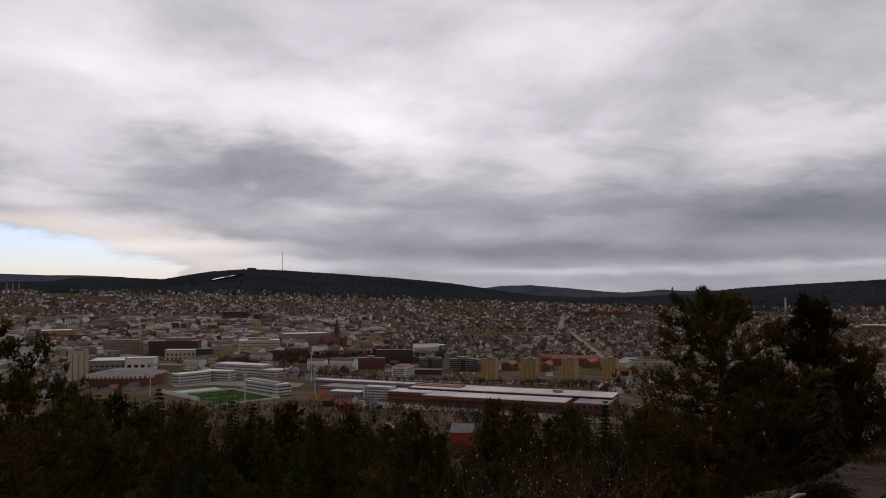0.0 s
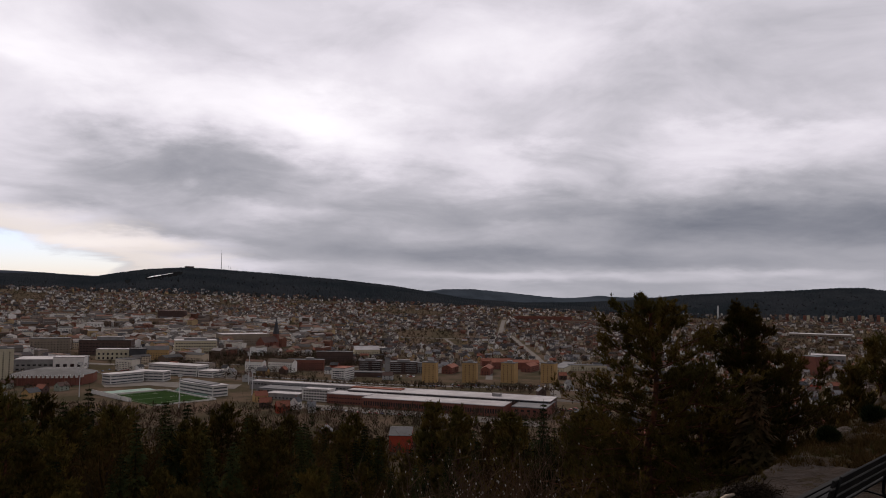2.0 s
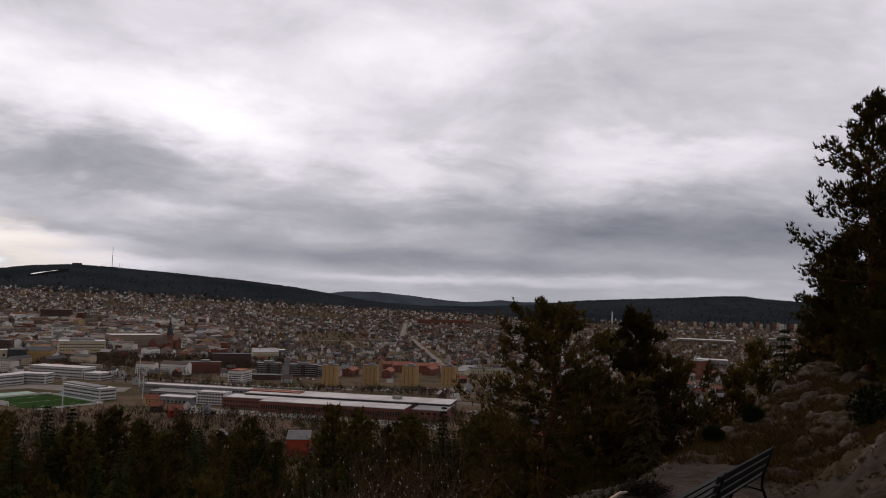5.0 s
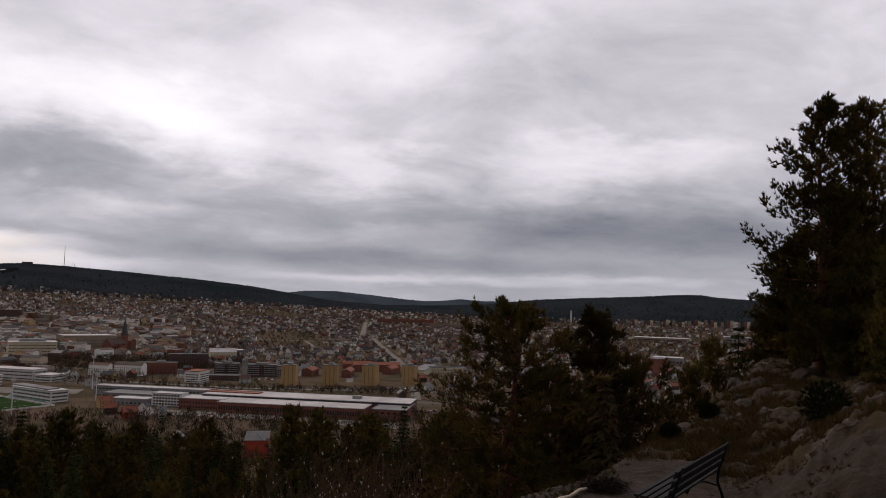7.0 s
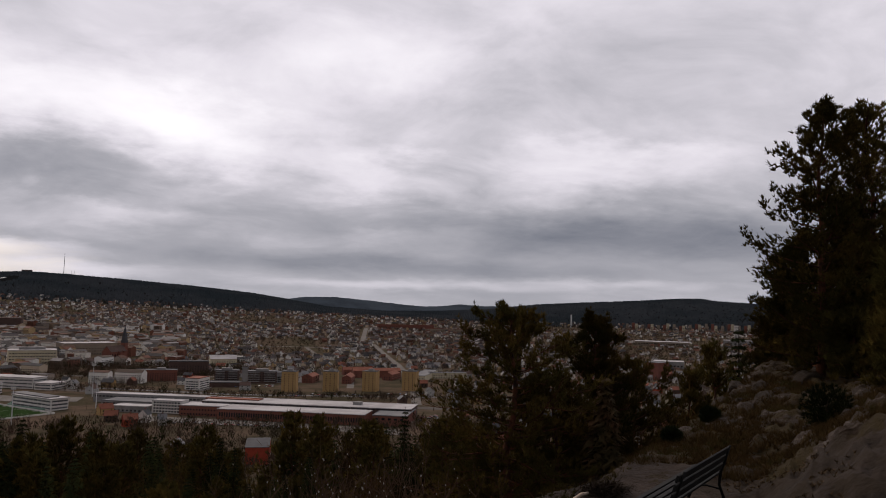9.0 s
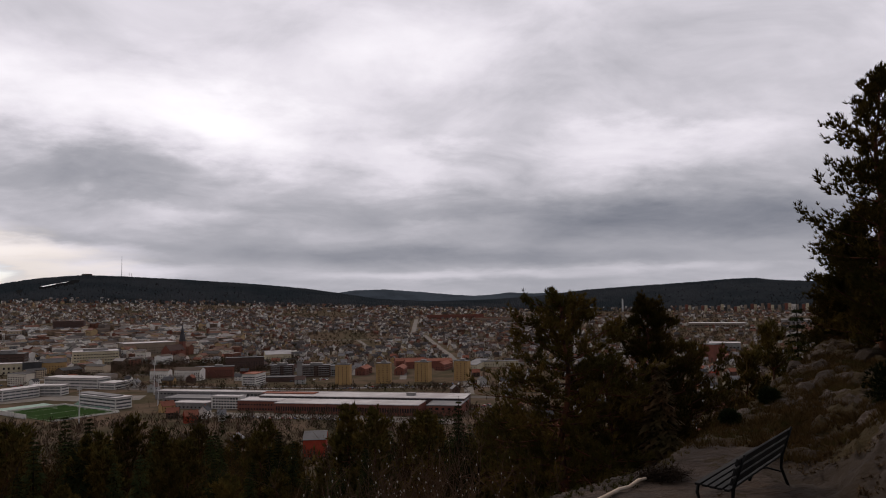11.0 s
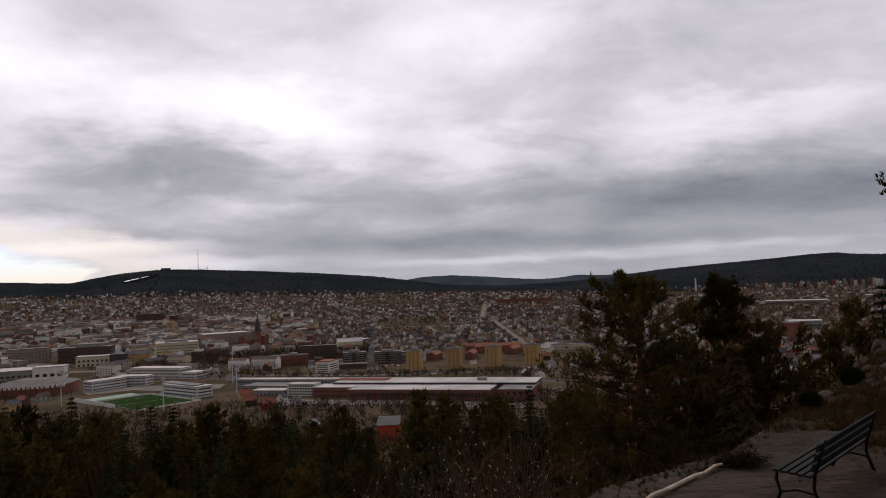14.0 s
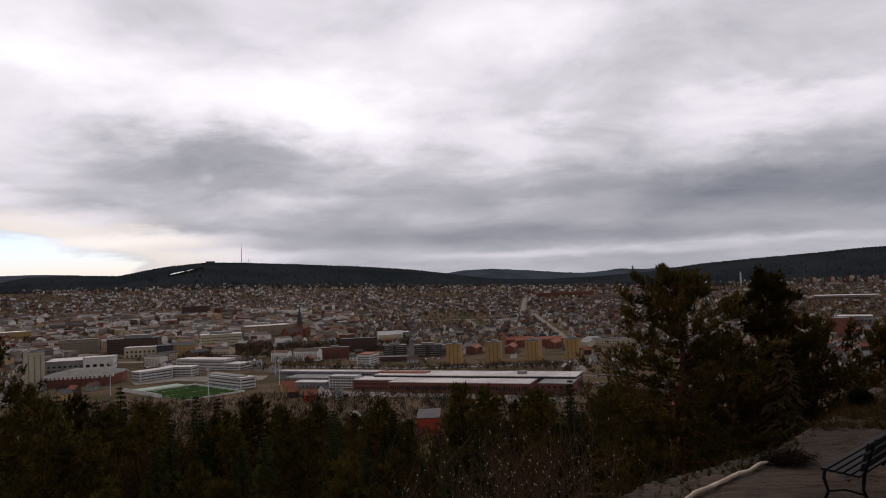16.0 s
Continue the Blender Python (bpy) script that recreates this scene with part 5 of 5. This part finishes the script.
while count < 430 and tries < 6000:
    tries += 1
    az = rng.uniform(-36, 30)
    r = 30 + 130 * rng.random() ** 0.8 if count < 395 else rng.uniform(140, 330)
    top = np.interp(az, [-36, -28, -22, -15, -8, 0, 4, 12, 30], [-6.5, -6.9, -7.2, -7.9, -8.6, -8.9, -8.6, -8.4, -8.0]) - abs(rng.normal(0, 1.3)) - max(0, (70 - r) * 0.09)
    if (r < 45 and az > -2) or (0.0 < az < 2.9 and top > -10.9):
        continue
    x, y, z, h = stand_at(az, r, top)
    h = min(h, rng.uniform(11, 17))
    if h < 4:
        continue
    k = rng.random()
    plant("spruce" if k < 0.48 else "pine" if k < 0.83 else "bare_tree", int(rng.integers(3)), x, y, z, h, rng.uniform(0, 360))
    count += 1


def far_woods():
    """Conifers that clothe the far hills: stuff."""
    n = 42000
    az = rng.uniform(-36, 46, n)
    r = 3020 + 1190 * rng.random(n) ** 0.8
    x, y = r * np.sin(np.radians(az)), r * np.cos(np.radians(az))
    z = ground_z(x, y)
    h = rng.uniform(7, 12, n)
    # the cleared ski runs
    lo, hi = np.degrees(np.arctan((z - EYE_Z) / r)), np.degrees(np.arctan((z + h - EYE_Z) / r))
    run = 0.90 + 0.19 * (az + 16.2)
    keep = ~((az > -18.2) & (az < -14.4) & (hi > run - 0.10) & (lo < run + 0.05) & ~((az > -17.8) & (az < -16.95)))
    x, y, z, h, n = x[keep], y[keep], z[keep], h[keep], int(keep.sum())
    w = h * rng.uniform(0.55, 1.0, n)
    tri = []
    for k in range(4):
        a0, a1 = k * math.pi / 2, (k + 1) * math.pi / 2
        p0 = np.stack([x + w * math.cos(a0), y + w * math.sin(a0), z - 2], 1)
        p1 = np.stack([x + w * math.cos(a1), y + w * math.sin(a1), z - 2], 1)
        tri.append(np.stack([p0, p1, np.stack([x, y, z + h], 1)], 1))
    me = triangles("far_woods", np.concatenate(tri), HAZED_WOOD)
    tagged(new("hill_forest", me), "dark conifer forest on the far hills, haze put into its colour", "forest", kind="stuff")


def town_trees():
    """Bare garden and street trees of the town: stuff."""
    n = 21000
    az = rng.uniform(-33, 42, n)
    r = 640 + 2480 * rng.random(n) ** 0.62
    x, y = r * np.sin(np.radians(az)), r * np.cos(np.radians(az))
    keep = np.array([free(a, b) or (-320 < a < -20 and 1215 < b < 1420) for a, b in zip(x, y)])
    # the park beside the river and the belt behind the rails
    m = 1300
    px, py = rng.uniform(-330, 10, m), rng.uniform(1225, 1500, m)
    bx = rng.uniform(-330, 380, 420)
    by = 985 - 0.22 * bx + rng.uniform(-14, 22, 420) + np.where(bx < -60, (-60 - bx) * 0.42, 0)
    fx, fy = rng.uniform(-360, 260, 2200), rng.uniform(520, 790, 2200)
    wx, wy = rng.uniform(620, 1500, 900), rng.uniform(1250, 1900, 900)
    x, y = np.concatenate([x[keep], px, bx, fx, wx]), np.concatenate([y[keep], py, by, fy, wy])
    ok = ~((np.abs(x - 49 - 0) < 120) & (np.abs(y - (810 - 0.4 * (x - 49))) < 28))
    x, y = x[ok], y[ok]
    n = len(x)
    z = ground_z(x, y)
    h = rng.uniform(6, 12, n)
    per = 22
    g = rng.normal(0, 1, (n, per, 3))
    g /= np.linalg.norm(g, axis=2, keepdims=True)
    g *= rng.random((n, per, 1)) ** 0.4
    c = np.stack([x, y, z + h * 0.58], 1)[:, None] + g * np.stack([h * 0.36, h * 0.36, h * 0.44], 1)[:, None]
    d = rng.normal(0, 0.5, (n, per, 3)) + np.array([0, 0, 0.9])
    sd = np.cross(d, rng.normal(0, 1, (n, per, 3)))
    sd /= np.linalg.norm(sd, axis=2, keepdims=True)
    tri = np.stack([c - sd * 0.34, c + sd * 0.34, c + d * 2.2], 2).reshape(-1, 3, 3)
    kind = np.repeat(np.where(rng.random(n) < 0.2, 1, 0), per)
    me = triangles("town_trees", tri, surface("town_twigs", (0.088, 0.056, 0.041), 0.95, vary=0.4, scale=0.02, bump=0, second=(0.056, 0.044, 0.030), specular=0.0), SPRUCE, index=kind)
    tagged(new("town_trees", me), "bare brown garden trees and a few conifers among houses", "trees", kind="stuff")


far_woods()
town_trees()

# ---- the lookout ----


def bench():
    """Park bench: cast iron ends, slatted seat and back. x runs backwards across the seat, y along it."""
    L = 2.7
    b = thing("park_bench", Matrix.Translation((5.19, 9.52, 117.01)) @ Matrix(((0.669, 0.743, 0, 0), (-0.743, 0.669, 0, 0), (0, 0, 1, 0), (0, 0, 0, 1))), "black slatted park bench on cast iron legs on bare rock", "bench")

    def slat(x, z, w, tilt, name):
        s = Shape()
        s.box(-w / 2, w / 2, -0.06, L + 0.06, -0.016, 0.016, at=pose(x, 0, z, 0, tilt, 0))
        ob = part(name, s, SLAT, b)
        bev = ob.modifiers.new("bevel", "BEVEL")
        bev.width, bev.segments = 0.006, 2
    for i in range(5):
        slat(0.03 + 0.095 * i, 0.445 - 0.008 * i, 0.072, 3, "seat_slat")
    for i in range(3):
        slat(0.475 + 0.036 * i, 0.53 + 0.125 * i, 0.10, -72, "back_slat")
    for y in (0.10, L - 0.10):
        s = Shape()
        s.tube([(-0.01, y, 0.43), (-0.03, y, 0.30), (0.02, y, 0.14), (-0.06, y, -0.06)], [0.022, 0.024, 0.021, 0.026], 8)
        part("front_leg", s, IRON, b, smooth=True)
        s = Shape()
        s.tube([(0.60, y, 0.86), (0.52, y, 0.62), (0.45, y, 0.42), (0.43, y, 0.22), (0.53, y, -0.06)], [0.018, 0.022, 0.026, 0.022, 0.026], 8)
        part("rear_leg", s, IRON, b, smooth=True)
        s = Shape()
        s.tube([(0.0, y, 0.42), (0.2, y, 0.395), (0.45, y, 0.40)], [0.022, 0.02, 0.022], 8)
        part("seat_bearer", s, IRON, b, smooth=True)
        s = Shape()
        s.tube([(0.02, y, 0.14), (0.22, y, 0.19), (0.44, y, 0.16)], [0.015, 0.015, 0.015], 6)
        part("stretcher", s, IRON, b, smooth=True)
    return b


bench()

# peeled fallen branch
pts = []
for az, r in ((25.2, 12.75), (24.7, 12.6), (24.0, 12.1), (23.3, 11.9), (22.3, 11.4), (21.3, 11.0), (20.4, 10.7), (19.5, 10.2)):
    x, y = polar(az, r)
    pts.append((x, y, z_at(x, y) + 0.06))
s = Shape()
s.tube(pts, [0.02, 0.03, 0.026, 0.03, 0.033, 0.03, 0.033, 0.03], 10)
tagged(part("fallen_branch", s, DEAD_WOOD, smooth=True), "pale peeled branch lying across the rock", "branch")

# heap of dark brush at its end
gen = np.random.default_rng(3)
x0, y0 = polar(26.2, 13.0)
n = 1500
c = np.stack([x0 + gen.normal(0, 0.20, n), y0 + gen.normal(0, 0.12, n), np.full(n, z_at(x0, y0) + 0.02) + np.abs(gen.normal(0, 0.07, n))], 1)
me = triangles("brush", spikes(c, np.tile(np.array([[0.6, -0.2, 0.25]]), (n, 1)), 1, 0.14, 0.007, 0.8, gen), surface("burnt_brush", (0.020, 0.013, 0.008), 0.95, vary=0.4, scale=5, bump=0))
tagged(new("brush_heap", me), "small heap of dark dead twigs on the rock", "twigs", kind="stuff")


def boulder(name, label, az, r, size, seed, flat=0.6, sink=0.46, turn=0):
    gen = np.random.default_rng(seed + 400)
    bm = bmesh.new()
    for p in gen.normal(0, 1, (22, 3)):
        p = p / np.linalg.norm(p) * gen.uniform(0.75, 1.1)
        bm.verts.new((p[0], p[1], p[2] * flat))
    bmesh.ops.convex_hull(bm, input=bm.verts)
    bmesh.ops.delete(bm, geom=[v for v in bm.verts if not v.link_faces], context="VERTS")
    bmesh.ops.bevel(bm, geom=bm.edges[:], offset=0.05, segments=2, affect="EDGES")
    bmesh.ops.triangulate(bm, faces=bm.faces[:])
    bmesh.ops.subdivide_edges(bm, edges=bm.edges[:], cuts=1, use_grid_fill=True)
    for v in bm.verts:
        v.co *= 1 + 0.09 * noise.fractal(v.co * 2.3 + Vector((seed, 0, 0)), 0.8, 2.0, 4)
    x, y = polar(az, r)
    me = bpy.data.meshes.new(name)
    bm.to_mesh(me)
    bm.free()
    me.materials.append(OUTCROP)
    ob = new(name, me)
    ob.matrix_basis = pose(x, y, z_at(x, y) - 0.05 + size * flat * (1 - 2 * sink) * 0.4, 0, -6, turn) @ Matrix.Diagonal((size * 1.35, size * 0.55, size * 0.7, 1))
    return tagged(ob, label, "rock", "rocks of the lookout")


for az, r, size, seed, flat in ((28.7, 17.0, 0.30, 1, 0.8), (34.2, 23.5, 0.55, 3, 0.7), (33.3, 22.0, 0.32, 4, 0.7), (35.6, 23.0, 0.4, 5, 0.6), (36.6, 25.0, 0.6, 6, 0.5), (38.2, 24.0, 0.5, 7, 0.4),
                                (37.4, 20.5, 0.45, 8, 0.35), (39.8, 22.5, 0.6, 9, 0.4), (41.6, 24.5, 0.6, 10, 0.4), (43.2, 20.5, 0.6, 11, 0.35), (27.1, 15.0, 0.22, 12, 0.5),
                                (40.0, 17.8, 0.4, 18, 0.35), (35.0, 20.0, 0.35, 19, 0.5), (36.0, 21.5, 0.5, 21, 0.6), (38.9, 19.5, 0.6, 22, 0.45), (33.9, 21.2, 0.4, 23, 0.7), (42.3, 18.5, 0.6, 24, 0.4), (37.0, 23.0, 0.7, 25, 0.5), (39.5, 26.0, 0.7, 26, 0.6), (35.2, 25.5, 0.6, 27, 0.7)):
    boulder("boulder", "grey dark-spotted rock bedded in the slope", az, r, size, seed, flat, turn=28 + seed * 17 % 40)


def tufts(name, label, spots, length, width, per, material, spread=0.5, seed=5, lift=1.0):
    gen = np.random.default_rng(seed)
    c = np.array([(x, y, z_at(x, y) - 0.02) for x, y in spots])
    me = triangles(name, spikes(c + gen.normal(0, 0.06, c.shape) * np.array([1, 1, 0.1]), np.tile(np.array([[0, 0, lift]]), (len(c), 1)), per, length, width, spread, gen), material)
    tagged(new(name, me), label, "grass", kind="stuff")


def scatter(n, az0, az1, r0, r1, cut):
    out = []
    while len(out) < n:
        az, r = rng.uniform(az0, az1), rng.uniform(r0, r1)
        x, y = polar(az, r)
        if r < shelf_end(az) + 5 and noise.noise(Vector((x * 0.5, y * 0.5, 9))) > cut:
            out.append((x, y))
    return out


rim = []
for i in range(420):
    az = rng.uniform(12, 30)
    rim.append(polar(az, float(shelf_end(az)) + rng.normal(-0.4, 0.5)))
tufts("rim_grass", "dry yellow grass along the edge of the rock", rim[:260], 0.11, 0.006, 14, DRY_GRASS, seed=6)
tufts("slope_grass", "dry grass and moss between the rocks", scatter(2300, 29, 50, 15, 34, 0.10), 0.15, 0.007, 14, DRY_GRASS, seed=7)
tufts("slope_heather", "dark heather and bilberry on the rocky slope", scatter(13000, 28, 50, 14.5, 36, -0.38), 0.15, 0.010, 14, HEATH, 0.8, 8)
tufts("path_litter", "brown leaf litter beside the bench", scatter(700, 30, 46, 9.5, 17, 0.12), 0.07, 0.012, 8, surface("leaf_litter", (0.10, 0.065, 0.035), 0.95, vary=0.4, scale=2, bump=0), 1.2, 9, 0.3)

# low dark juniper on the slope
gen = np.random.default_rng(12)
for az, r, size in ((40.9, 17.5, 0.50), (33.6, 20.5, 0.24), (31.0, 18.5, 0.2)):
    x, y = polar(az, r)
    c = gen.normal(0, 1, (700, 3))
    c /= np.linalg.norm(c, axis=1, keepdims=True)
    axes = c.copy()
    c = c * gen.random((700, 1)) ** 0.4 * np.array([size, size, size * 0.9]) + np.array([0, 0, size * 0.6])
    ju = thing("juniper", pose(x, y, z_at(x, y)), "low dark juniper bush between rocks", "bush", "junipers")
    s = Shape()
    s.tube([(0, 0, -0.1), (0, 0, size)], [0.04, 0.01], 6)
    part("stem", s, GREY_BARK, ju)
    part("foliage", triangles("juniper", spikes(c, axes + np.array([0, 0, 0.6]), 10, 0.11, 0.008, 0.6, gen), SPRUCE), SPRUCE, ju)


def catkin_shrub(az, r, top_el, seed, stems=11):
    """Thin grey stems with pale catkins, rooted below the ledge."""
    gen = np.random.default_rng(seed)
    x, y, z, h = stand_at(az, r, top_el)
    b = thing("willow_shrub", pose(x, y, z), "leafless grey shrub hung with pale catkins", "shrub", "shrubs below the ledge")
    wood, buds = Shape(), []
    for k in range(stems):
        a = gen.uniform(0, 6.28)
        ln = limb_line((gen.normal(0, 0.15), gen.normal(0, 0.15), 0), (0.3 * math.cos(a), 0.3 * math.sin(a), 1), h * gen.uniform(0.7, 1.0), gen, 0.15, 8, 0.08)
        wood.tube([tuple(p) for p in ln], [0.016 * (1 - 0.85 * i / 8) for i in range(9)], 4, cap=False)
        for j in range(13):
            i = int(gen.integers(3, 8))
            tw = limb_line(ln[i], gen.normal(0, 0.55, 3) + np.array([0, 0, 0.9]), h * gen.uniform(0.10, 0.26), gen, 0.2, 4, 0.15)
            wood.tube([tuple(p) for p in tw], [0.006, 0.005, 0.004, 0.003, 0.002], 3, cap=False)
            for q in tw[1:]:
                if gen.random() < 0.11:
                    buds.append(q)
    part("branchwork", wood, SHRUB_BARK, b)
    s = Shape()
    for q in buds:
        g = gen.uniform(0.007, 0.014)
        s.tube([(q[0], q[1], q[2]), (q[0], q[1], q[2] + g * 1.4), (q[0], q[1], q[2] + g * 3)], [g * 0.5, g, g * 0.3], 5)
    tagged(part("catkins", s, CATKIN, b, "pale fluffy catkins"), kind="stuff")


for az, r, el, seed in ((4.4, 15.0, -9.0, 201), (7.6, 14.5, -8.8, 203), (10.4, 14.5, -9.6, 205), (13.0, 15.0, -9.4, 207), (6.0, 13.0, -11.2, 209), (9.0, 12.5, -11.0, 211), (15.4, 15.5, -10.4, 213), (11.6, 12.8, -11.8, 215), (2.6, 14, -12.0, 217)):
    catkin_shrub(az, r, el, seed)
# brown-green bushes close below the camera
for az, r, el, seed in ((-27, 24, -13.0, 301), (-24, 22, -14.5, 303), (-21.5, 23, -13.6, 305), (-17.5, 22, -14.0, 307), (-13.5, 24, -13.8, 309), (-10, 22, -14.6, 311), (-5, 26, -13.2, 313), (-1, 24, -13.6, 315)):
    x, y, z, h = stand_at(az, r, el)
    ms = bare_meshes(h, seed, 0.36) if seed % 4 == 3 else pine_meshes(h, seed, 0.1, 0.3, 34, 34, 0.2, 0.02, 9, 0, 0.014, 0.7, 2)
    tree("bare_tree" if seed % 4 == 3 else "young_pine", "leafless brown young tree below the lookout" if seed % 4 == 3 else "young green pine below the lookout", ms, pose(x, y, z, 0, 0, seed))
